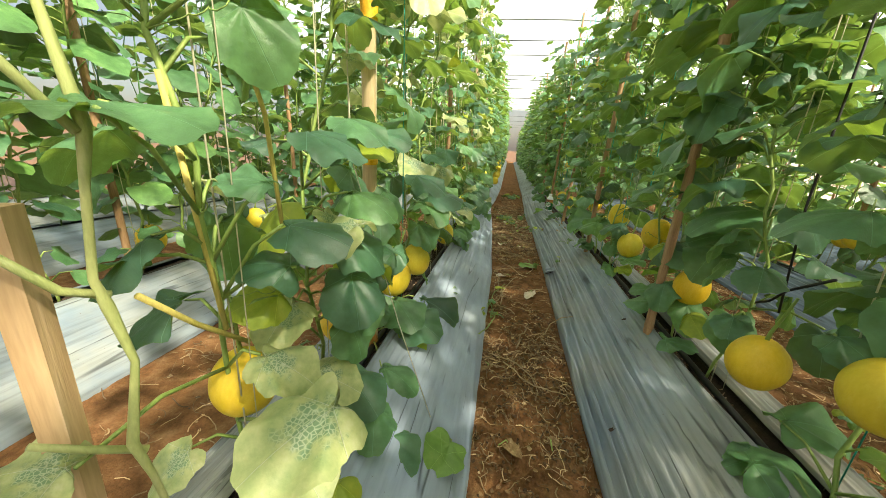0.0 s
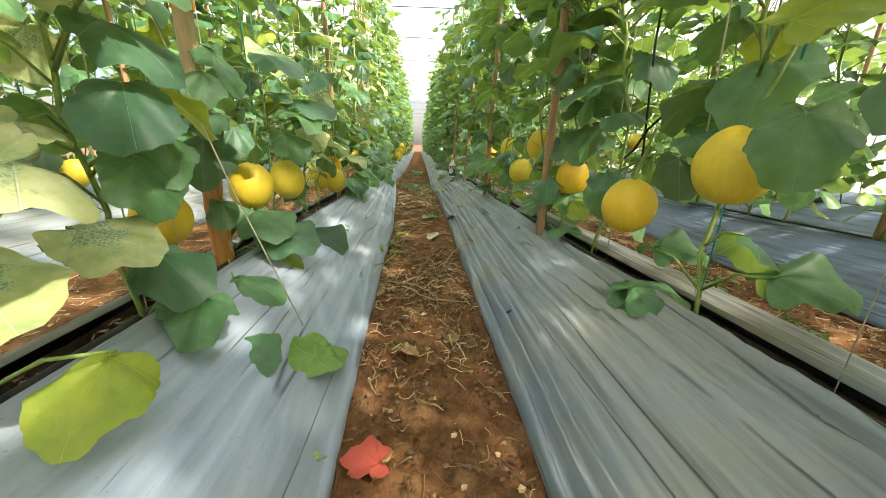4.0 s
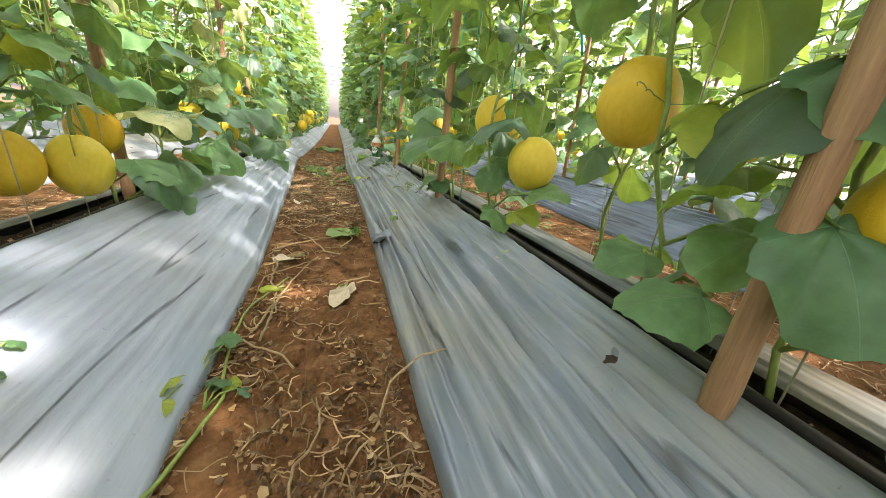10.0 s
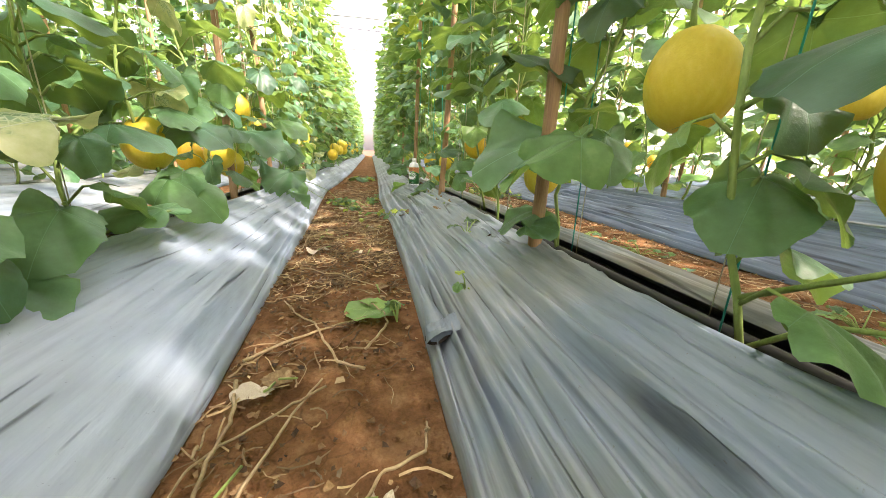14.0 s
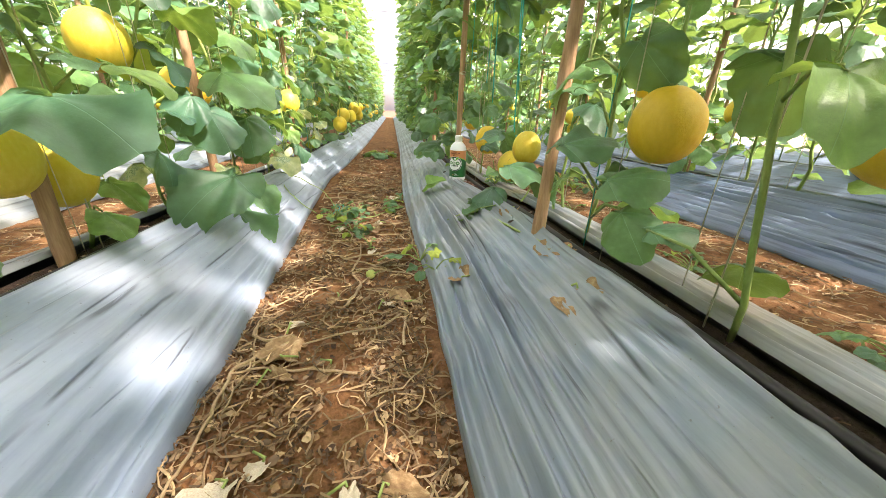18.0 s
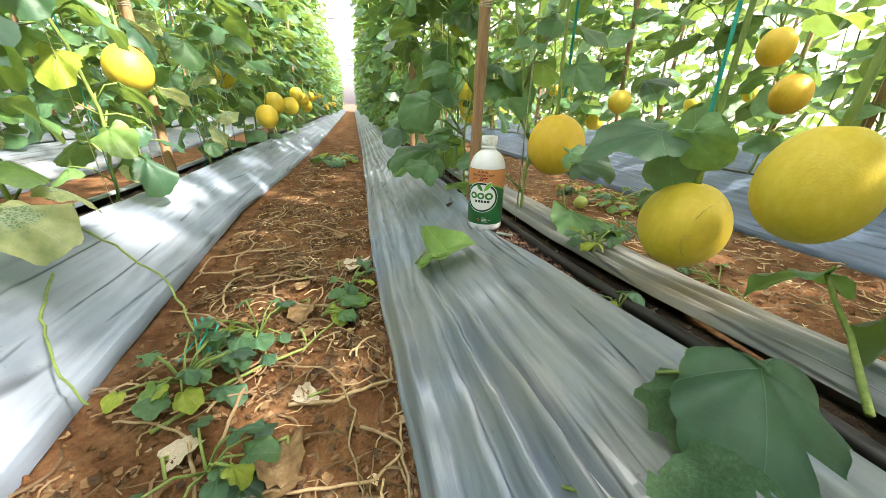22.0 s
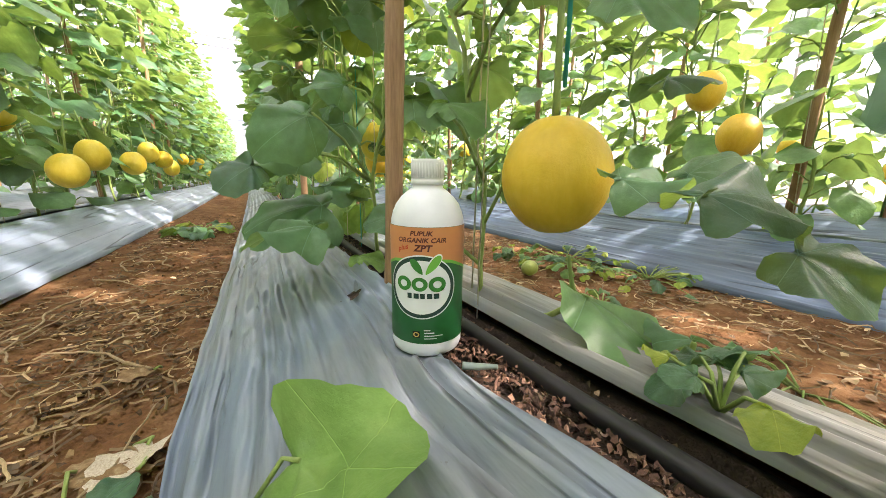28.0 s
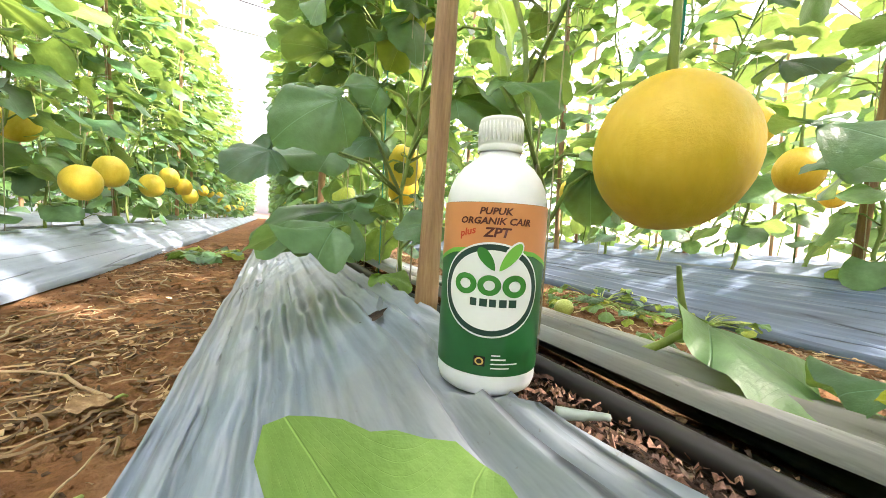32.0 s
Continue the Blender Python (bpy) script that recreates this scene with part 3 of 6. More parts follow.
for k in range(1, 12):
    copy_thing(hoop, pose(0, -5.8 + 3.2 * k, 0))

# wires across the rows that carry the strings
for k in range(10):
    bm = bmesh.new()
    y = 0.6 + 2.95 * k
    tube(bm, [(x, y + 0.05 * n3(x, k), 2.48 - 0.05 * math.sin((x + 6) / 12 * math.pi) + 0.02 * n3(x * 0.7, k + 3)) for x in np.linspace(-5.9, 6.3, 30)], 0.007, 5)
    tagged(obj("cross_wire", bm, MAT_WIRE), "thin dark wire stretched across above the rows", "wire", "cross wires")
for k, (cx, *_) in enumerate(BEDS):
    bm = bmesh.new()
    tube(bm, [(cx + 0.01 * n3(y, k), y, 2.42 - 0.02 * abs(math.sin(y / 2.95 * math.pi))) for y in span(Y0, Y1, 0.7)], 0.003, 4)
    tagged(obj("row_wire", bm, MAT_WIRE), "dark support wire running along a plant row", "wire", "row wires")

# ---- where the fruit hangs: x, y, z, diameter, shape ----
MELONS_RIGHT = (
    (0.70, 1.35, 0.53, 0.135, 0), (0.70, 1.62, 0.415, 0.138, 0), (0.74, 2.05, 0.447, 0.128, 2), (0.742, 2.72, 0.422, 0.140, 0),
    (0.735, 2.41, 0.558, 0.140, 1), (0.756, 3.03, 0.533, 0.140, 2), (0.80, 4.26, 0.462, 0.142, 0), (0.815, 3.925, 0.483, 0.140, 1),
    (0.872, 3.69, 0.35, 0.138, 0), (0.790, 4.921, 0.357, 0.115, 2), (0.783, 5.05, 0.272, 0.1285, 0), (0.768, 5.40, 0.349, 0.138, 0),
    (0.852, 6.31, 0.464, 0.14, 0), (0.929, 6.52, 0.416, 0.14, 1),
)
MELONS_BACK = (
    (1.676, 2.62, 0.593), (1.837, 3.447, 0.619), (2.02, 5.27, 0.511), (1.78, 5.63, 0.485), (1.706, 6.37, 0.464),
    (2.98, 5.87, 0.533), (1.66, 2.26, 0.551), (1.83, 5.765, 0.645), (1.93, 2.98, 0.531), (2.95, 5.48, 0.395),
)
MELONS_LEFT = (
    (-0.408, 1.215, 0.442, 0.13, 0), (-0.335, 1.87, 0.413, 0.136, 1), (-0.40, 1.58, 0.375, 0.125, 0), (-0.42, 2.86, 0.337, 0.14, 0),
    (-0.34, 2.95, 0.325, 0.135, 2), (-0.40, 3.15, 0.394, 0.135, 0), (-0.36, 3.75, 0.418, 0.14, 2), (-0.408, 4.47, 0.336, 0.138, 0),
    (-0.60, 4.52, 0.361, 0.14, 1), (-0.403, 4.356, 0.383, 0.14, 0), (-0.427, 4.735, 0.621, 0.14, 1), (-0.449, 5.10, 0.541, 0.14, 0),
    (-0.50, 5.29, 0.538, 0.135, 0), (-0.33, 6.02, 0.512, 0.134, 1), (-0.411, 7.16, 0.566, 0.14, 0), (-0.17, 6.98, 0.352, 0.134, 0),
    (-0.17, 7.25, 0.422, 0.134, 1), (-0.17, 7.85, 0.405, 0.14, 0), (-0.17, 8.25, 0.49, 0.13, 2), (-0.18, 8.75, 0.46, 0.14, 0), (-0.19, 9.1, 0.40, 0.14, 1),
    (-1.56, 2.69, 0.36, 0.14, 0), (-1.67, 2.09, 0.36, 0.14, 1), (-0.312, 2.10, 0.412, 0.130, 2),
)

# ---- leaves ----


def leaf_shape(n, rings, seed, cup=0.16, wave=0.07, fold=0.10):
    """Round, shallow-lobed melon leaf of length about 1 with its stalk at the origin, along +y."""
    rnd = random.Random(seed)
    ph = [rnd.uniform(0, 6.28) for _ in range(4)]
    verts, faces = [(0.0, 0.12, 0.0)], []

    def rad(a):
        # a: 0 points to the tip, pi to the stalk
        lobes = 0.022 * math.cos(5 * a) + 0.008 * math.cos(7 * a + ph[0])
        notch = 0.36 * math.exp(-((math.pi - abs(a)) / 0.30) ** 2)
        tooth = 0.013 * math.cos(16 * a + ph[1]) + 0.012 * math.cos(3 * a + ph[3])
        return 0.56 + lobes + tooth - notch + 0.05 * math.cos(a) + 0.05 * math.cos(2 * a)

    for r in range(1, rings + 1):
        f = r / rings
        for k in range(n):
            a = -math.pi + (k + 0.5) * math.tau / n
            R = rad(a) * f if r == rings else (rad(a) * 0.6 + 0.56 * 0.4) * f
            x, y = R * math.sin(a), 0.12 + (0.32 + R * math.cos(a) - 0.12) * (f if f < 1 else 1) + 0.0
            y = 0.12 * (1 - f) + (0.36 * f + R * math.cos(a))
            z = -cup * R * R * 1.6 + wave * f * f * (0.8 * math.sin(2 * a + ph[0]) + 0.9 * math.sin(3 * a + ph[2])) + 0.55 * wave * f ** 3 * math.sin(7 * a + ph[3])
            z += fold * abs(x) * (0.6 + 0.3 * math.sin(ph[1])) - 0.10 * max(0, y - 0.5) ** 2
            z += 0.050 * math.cos(5 * a) * f * (1.25 - f) + 0.05 * math.exp(-(R / 0.16) ** 2) * f
            verts.append((x, y, z))
    for k in range(n):
        faces.append((0, 1 + k, 1 + (k + 1) % n))
    for r in range(rings - 1):
        a0, b0 = 1 + r * n, 1 + (r + 1) * n
        for k in range(n):
            q = (k + 1) % n
            faces.append((a0 + k, b0 + k, b0 + q, a0 + q))
    return verts, faces


NEAR_LEAF = [pydata("leaf", *leaf_shape(48, 6, 10 + k, 0.14 + 0.10 * (k % 4), 0.065 + 0.03 * (k % 3), 0.02 + 0.06 * (k % 3)), MAT_LEAF_NEAR) for k in range(8)]
FAR_LEAF = [leaf_shape(14, 2, 40 + k, 0.14 + 0.05 * (k % 3), 0.08, 0.08) for k in range(5)]
FAR_NP = [(np.array(v), f) for v, f in FAR_LEAF]


def leaf_pose(base, azimuth, droop, roll, size):
    out = Vector((math.cos(azimuth), math.sin(azimuth), 0))
    yv = (out * math.cos(droop) - Vector((0, 0, 1)) * math.sin(droop)).normalized()
    xv = yv.cross(Vector((0, 0, 1))).normalized()
    zv = xv.cross(yv)
    m = Matrix((xv, yv, zv)).transposed().to_4x4()
    return Matrix.Translation(base) @ m @ Matrix.Rotation(roll, 4, "Y") @ Matrix.Scale(size, 4)


def vine(seed, height=2.25, crowd=1.0, bare=0.3, big=1.0, top=1.0):
    """Stem points, petioles and leaf poses of one trained melon plant, about its own foot."""
    rnd = random.Random(seed)
    stem = []
    sway = [rnd.uniform(0, 6.28) for _ in range(3)]
    z = 0.0
    while z < height:
        amp = 0.026 + 0.016 * min(z, 1)
        stem.append(Vector((amp * math.sin(z * 7 + sway[0]) + 0.006 * math.sin(z * 31 + sway[2]), 1.3 * amp * math.sin(z * 5 + sway[1]) + 0.006 * math.sin(z * 27 + sway[0]), z)))
        z += 0.07
    petioles, leaves = [], []
    az = rnd.uniform(0, 6.28)
    z = 0.05 + rnd.random() * 0.05
    while z < height:
        p = stem[min(len(stem) - 1, int(z / 0.07))].lerp(stem[min(len(stem) - 1, int(z / 0.07) + 1)], (z / 0.07) % 1)
        az += 2.4 + rnd.uniform(-0.5, 0.5)
        a = az
        low = z < 0.55
        if low and rnd.random() < bare:
            z += 0.07
            continue
        size = big * rnd.uniform(0.10, 0.158) * (0.85 if z > height - 0.35 else 1.0)
        if z < 0.30:
            size *= 0.8
        reach = rnd.uniform(0.07, 0.14) * (0.8 if low else 1.0) * (1.25 if top > 1 and z > 0.6 else 1.0)
        up = rnd.uniform(0.2, 0.75)
        d = Vector((math.cos(a), math.sin(a), 0))
        tip = p + d * reach * math.cos(up) + Vector((0, 0, reach * math.sin(up)))
        mid = p.lerp(tip, 0.5) + Vector((0, 0, 0.018))
        if z > 0.25 and rnd.random() < 0.45:
            b = a + rnd.uniform(1.2, 4.2)
            short = rnd.uniform(0.03, 0.09)
            bud = p + Vector((math.cos(b) * short, math.sin(b) * short, rnd.uniform(-0.01, 0.05)))
            petioles.append((p, p.lerp(bud, 0.5) + Vector((0, 0, 0.008)), bud))
            leaves.append((bud, b + rnd.uniform(-0.6, 0.6), rnd.uniform(-0.3, 0.9), rnd.uniform(-0.5, 0.5), big * rnd.uniform(0.045, 0.085)))
        petioles.append((p, mid, tip))
        leaves.append((tip, a + rnd.uniform(-0.5, 0.5), rnd.uniform(0.2, 1.1) if low else rnd.uniform(-0.15, 0.50) if rnd.random() < 0.72 else rnd.uniform(0.5, 1.05), rnd.uniform(-0.35, 0.35), size))
        z += rnd.uniform(0.055, 0.095) / crowd * (0.62 if low and bare < 0.2 else 1.0 if z < 1.6 else 1.25) / (top if z > 0.55 else 1.0)
    return stem, petioles, leaves


def stem_mesh(stem, petioles, sides=5, thick=0.0058):
    bm = bmesh.new()
    tube(bm, stem, [thick * (1.15 - 0.5 * i / len(stem)) for i in range(len(stem))], sides)
    for p, q, r in petioles:
        tube(bm, (p, q, r), (0.0033, 0.0028, 0.0022), 4 if sides > 4 else 3)
    return bm


def string_mesh(height, lean, thick=0.0016):
    bm = bmesh.new()
    tube(bm, [(0.012, 0.01, 0.0), (0.016 + lean * 0.5, 0.0, height * 0.5), (lean, 0.0, height)], thick, 4)
    return bm


# far plants: a few kinds, each with its foliage in one mesh
TINY = [leaf_shape(10, 1, 70 + k, 0.16, 0.08, 0.08) for k in range(4)]
TINY_NP = [(np.array(v), np.array(f)) for v, f in TINY]


def far_kind(seed, height):
    st, pe, le = vine(seed, height, 1.75, 0.10, 0.98, 1.35)
    e = new("melon_plant")
    part("vine", stem_mesh(st, pe, 4), MAT_STEM, e)
    V, Fc, off = [], [], 0
    for i, lf in enumerate(le):
        v, f = FAR_NP[i % 5]
        mt = np.array(leaf_pose(*lf))
        w = v @ mt[:3, :3].T + mt[:3, 3]
        V += [tuple(q) for q in w]
        Fc += [tuple(c + off for c in face) for face in f]
        off += len(v)
    fo = new("foliage", pydata("foliage", V, Fc, MAT_LEAF))
    fo.parent = e
    tagged(fo, kind="stuff")
    part("string", string_mesh(2.4, 0.0), MAT_STRING, e)
    return tagged(e, "tall melon vine with green lobed leaves on a string", "melon plant", "rows of melon plants")


FAR_KINDS = [far_kind(900 + k, 2.30 + 0.1 * (k % 3)) for k in range(8)]
rnd = random.Random(5)
used = set()


def set_far(x, y):
    k = rnd.randrange(8)
    m = pose(x + rnd.uniform(-0.03, 0.03), y, bed_top(y) - 0.03, rnd.uniform(-2, 2), rnd.uniform(-2, 2), rnd.uniform(0, 360)) @ Matrix.Scale(rnd.uniform(0.94, 1.06) * (0.93 if 0 < x < 1 else 1.06 if x > 1 else 1.0), 4)
    thing = FAR_KINDS[k]
    if k in used:
        thing = copy_thing(FAR_KINDS[k], m)
    used.add(k)
    thing.matrix_basis = m


def row_mass(x, y0, y1, label):
    """A long stretch of row too far off to tell the plants apart: all its leaves and stems in one mesh."""
    V, Fc, off = [], [], 0
    y, s = y0, 0
    while y < y1:
        st, pe, le = vine(int(2000 + x * 70 + s), rnd.uniform(2.2, 2.45) * (0.86 if x > 0 else 1.0), 1.15 if abs(x) > 1 else 1.5, 0.12, 1.15)
        base = np.array((x + rnd.uniform(-0.04, 0.04), y, bed_top(y) - 0.03))
        for i, lf in enumerate(le):
            v, f = TINY_NP[i % 4]
            mt = np.array(leaf_pose(*lf))
            V.append(v @ mt[:3, :3].T + mt[:3, 3] + base)
            Fc.append(f + off)
            off += len(v)
        q = [Vector(base) + p for p in st[::5]]
        sv, sides = [], 3
        for p in q:
            sv += [(p.x + 0.006, p.y, p.z), (p.x - 0.004, p.y + 0.005, p.z), (p.x - 0.004, p.y - 0.005, p.z)]
        V.append(np.array(sv))
        quads = []
        for i in range(len(q) - 1):
            for k in range(3):
                a0, a1 = 3 * i + k, 3 * i + (k + 1) % 3
                quads += [(a0, a1, a1 + 3), (a0, a1 + 3, a0 + 3)]
        Fc.append(np.array(quads) + off)
        off += len(sv)
        y += rnd.uniform(0.28, 0.38)
        s += 1
    verts, faces = np.concatenate(V), np.concatenate(Fc)
    me = bpy.data.meshes.new("melon_row")
    me.from_pydata(verts.tolist(), [], faces.tolist())
    me.polygons.foreach_set("use_smooth", [True] * len(me.polygons))
    me.materials.append(MAT_LEAF)
    return tagged(new("melon_row", me), label, "melon row", "", "stuff")


def far_stretch(x, y0, y1, step):
    y = y0
    while y < y1:
        set_far(x, y)
        y += rnd.uniform(step * 0.85, step * 1.15)


far_stretch(ROW_R, 6.95, 15.0, 0.29)
far_stretch(ROW_L, 6.95, 15.0, 0.29)
# begins behind the start: unseen plants added to shade the right sheet
far_stretch(2.06, -1.0, 10.5, 0.33)
far_stretch(-1.62, 0.4, 9.0, 0.33)
far_stretch(ROW_L, -0.6, 0.3, 0.4)
# unseen plants behind the start, added to shade the left sheet
far_stretch(ROW_R, -0.9, 0.4, 0.36)
MASS = "long row of green melon vines far down the greenhouse"
row_mass(ROW_R, 15.0, 26.7, MASS)
row_mass(ROW_L, 15.0, 26.7, MASS)
row_mass(2.06, 10.6, 26.7, MASS)
row_mass(-1.62, 9.1, 26.7, MASS)
for x in (3.40, 4.70, -2.92, -4.20):
    row_mass(x, -0.4, 26.7, "parallel row of green melon vines behind the nearer rows")


# near plants: every leaf a part of its own
FRUIT = [Vector(q[:3]) for q in MELONS_RIGHT + MELONS_LEFT]
FRUIT_NEAR = [q for q in FRUIT if -0.7 < q.x < 0.9 and q.y < 7]


def near_line(p, fruit):
    """True for a leaf that would hang between a fruit and the path."""
    out = Vector((-0.24 if fruit.x > 0 else 0.24, -0.30, 0.02))
    k = min(1.0, max(0.0, (p - fruit).dot(out) / out.length_squared))
    return (p - fruit - out * k).length < 0.088


def clear_of_path(p, row):
    """Growers keep the path, the fruit and the bed's outer side free of low leaves."""
    x, y, z = p
    if row == ROW_R:
        if 4.5 < y < 5.75 and z < 0.80 and x < 0.82:
            return False
        lim = 0.61 if z < 0.66 else 0.46
        return x > lim
    if y < 1.35 and z < 1.0:
        return x < -0.34
    return x < (-0.15 if z < 0.66 else -0.11) - (0.06 if y > 5.0 and z < 0.66 else 0.0)


SPECIAL = {"P": MAT_LEAF_PALE, "Y": MAT_LEAF_YELLOW}
LEAF_KIND = {"G": NEAR_LEAF}
for key, material in SPECIAL.items():
    LEAF_KIND[key] = []
    for me in NEAR_LEAF[:4]:
        c = me.copy()
        c.materials[0] = material
        LEAF_KIND[key].append(c)
PLANTS = []


def near_plant(x, y, seed, height=2.3):
    left = x < 0
    st, pe, le = vine(seed, height, 1.35 if left else 1.6, 0.04 if left else 0.22, 0.88 if left else 0.98, 1.0 if left else 1.55)
    z0 = bed_top(y) - 0.022
    e = new("melon_plant")
    e.matrix_world = pose(x, y, z0)
    kept_p = []
    r2 = random.Random(seed + 7)
    row = ROW_L if left else ROW_R
    foot = Vector((x, y, z0))
    for p, lf in zip(pe, le):
        m = leaf_pose(*lf)
        centre = foot + m @ Vector((0, 0.45, 0))
        tip = foot + m @ Vector((0, 0.9, 0))
        low_ok = bed_top(y) + 0.03
        if left and tip.x > -0.31:
            low_ok = 0.06 + (bed_top(y) - 0.03) * max(0.0, (edge_left(y) - tip.x) / (edge_left(y) + 0.317))
        if not clear_of_path(tip, row) or not clear_of_path(centre, row) or min(tip.z, centre.z) < low_ok:
            continue
        if any((centre - q).length < 0.10 for q in FRUIT) or (y < 5.6 or r2.random() < 0.4) and any(near_line(centre, q) for q in FRUIT_NEAR):
            continue
        kept_p.append(p)
        kind = "P" if left and r2.random() < 0.16 else "Y" if r2.random() < 0.04 else "G"
        ob = new("leaf", r2.choice(LEAF_KIND[kind]))
        ob.parent = e
        ob.matrix_basis = m
    part("vine", stem_mesh(st, kept_p, 7, 0.0040), MAT_STEM, e)
    part("string", string_mesh(2.4, r2.uniform(-0.02, 0.02)), MAT_TEAL if r2.random() < 0.3 else MAT_STRING, e)
    second = string_mesh(2.4, r2.uniform(-0.05, 0.05), 0.0011)
    bmesh.ops.translate(second, verts=second.verts, vec=(r2.uniform(-0.05, 0.05), r2.uniform(-0.12, 0.12), 0))
    part("string", second, MAT_STRING, e)
    for _ in range(4):
        node = st[r2.randrange(3, min(len(st), 20))]
        turn, reach, coils = r2.uniform(0, 6.28), r2.uniform(0.05, 0.12), r2.uniform(2.0, 4.5)
        out = Vector((math.cos(turn), math.sin(turn), r2.uniform(-0.1, 0.5)))
        curl = []
        for i in range(22):
            u = i / 21
            r = 0.009 * max(0.0, u - 0.35)
            curl.append(node + out * reach * u + Vector((r * math.cos(u * coils * 6.28), r * math.sin(u * coils * 6.28) * 0.6, r * math.sin(u * coils * 6.28))))
        bm = bmesh.new()
        tube(bm, curl, 0.0009, 4)
        part("tendril", bm, MAT_STEM, e)
    PLANTS.append((e, foot, st))
    return tagged(e, "melon vine with green lobed leaves climbing a string", "melon plant", "rows of melon plants")


rn = random.Random(11)
# first right-hand plant stands out of view, added to shade the left sheet
for k, (x, y) in enumerate(((0.73, 0.62), (0.72, 1.02), (0.745, 1.40), (0.735, 1.81), (0.74, 2.08), (0.73, 2.30), (0.845, 2.53), (0.715, 2.865), (0.75, 3.275), (0.73, 3.66), (0.75, 4.02),
                            (0.75, 4.38), (0.86, 4.72), (0.77, 5.58), (0.73, 5.92), (0.735, 6.18), (0.72, 6.40), (0.725, 6.65))):
    near_plant(x, y, 149 + k, rn.uniform(1.95, 2.15))
for k, y in enumerate((0.42, 1.16, 1.42, 1.78, 2.12, 2.45, 2.78, 3.08, 3.42, 3.75, 4.08, 4.45, 4.78, 5.12, 5.45, 5.78, 6.1, 6.42, 6.72)):
    near_plant(ROW_L + rn.uniform(-0.03, 0.02), y, 100 + k, rn.uniform(2.25, 2.45))

# a side branch over the gap in the row, added to shade the bed
host = min((q for q in PLANTS if q[1].x > 0), key=lambda q: abs(q[1].y - 5.58))
r4 = random.Random(77)
run = [Vector(q) for q in ((0.77, 5.57, 0.95), (0.80, 5.45, 1.08), (0.83, 5.25, 1.14), (0.84, 5.05, 1.12), (0.83, 4.85, 1.16))]
bm = bmesh.new()
tube(bm, [q - host[1] for q in run], 0.0045, 6)
part("side_branch", bm, MAT_STEM, host[0])
for k in range(96):
    q = run[r4.randrange(4)].lerp(run[r4.randrange(1, 5)], r4.random()) + Vector((r4.uniform(-0.05, 0.32), r4.uniform(-0.26, 0.06), r4.uniform(-0.18, 0.60)))
    ob = new("leaf", r4.choice(LEAF_KIND["G"]))
    ob.parent = host[0]
    ob.matrix_basis = leaf_pose(q - host[1], r4.uniform(0, 6.28), r4.uniform(0.1, 0.8), r4.uniform(-0.3, 0.3), r4.uniform(0.11, 0.16))

# an old vine by the start, stripped of its leaves, with dry stalks across it
old = new("melon_plant")
tagged(old, "bare pale green melon vine with dry yellow stalks", "melon plant", "rows of melon plants")
bm = bmesh.new()
tube(bm, [(-0.37, 1.01, 0.20), (-0.335, 1.0, 0.40), (-0.33, 0.985, 0.50), (-0.33, 0.973, 0.56), (-0.33, 0.993, 0.65), (-0.33, 0.981, 0.72), (-0.33, 0.975, 0.75), (-0.33, 0.986, 0.834), (-0.33, 0.996, 0.885),
          (-0.34, 0.99, 0.98), (-0.35, 1.0, 1.3), (-0.36, 1.01, 1.8), (-0.36, 1.0, 2.35)], (0.0048, 0.0042, 0.0038, 0.0056, 0.0038, 0.0056, 0.0038, 0.0038, 0.006, 0.0038, 0.0038, 0.0034, 0.003), 10)
part("vine", bm, MAT_OLD_STEM, old)
for pts in (((-0.33, 0.99, 0.88), (-0.345, 0.96, 0.93), (-0.36, 0.93, 1.0)), ((-0.33, 0.985, 0.54), (-0.35, 0.955, 0.565), (-0.37, 0.92, 0.60)), ((-0.33, 0.985, 0.73), (-0.34, 0.955, 0.745), (-0.36, 0.92, 0.80))):
    bm = bmesh.new()
    tube(bm, pts, (0.0045, 0.0042, 0.0035), 8)
    part("side_shoot", bm, MAT_OLD_STEM, old)
for pts in (((-0.36, 1.10, 0.95), (-0.362, 1.122, 0.78), (-0.36, 1.142, 0.60)), ((-0.36, 1.03, 0.705), (-0.365, 1.10, 0.63), (-0.36, 1.182, 0.554)), ((-0.37, 1.19, 1.15), (-0.362, 1.274, 0.92), (-0.36, 1.293, 0.73))):
    bm = bmesh.new()
    tube(bm, pts, 0.004, 7)
    part("dry_stalk", bm, MAT_DRY_STALK, old)

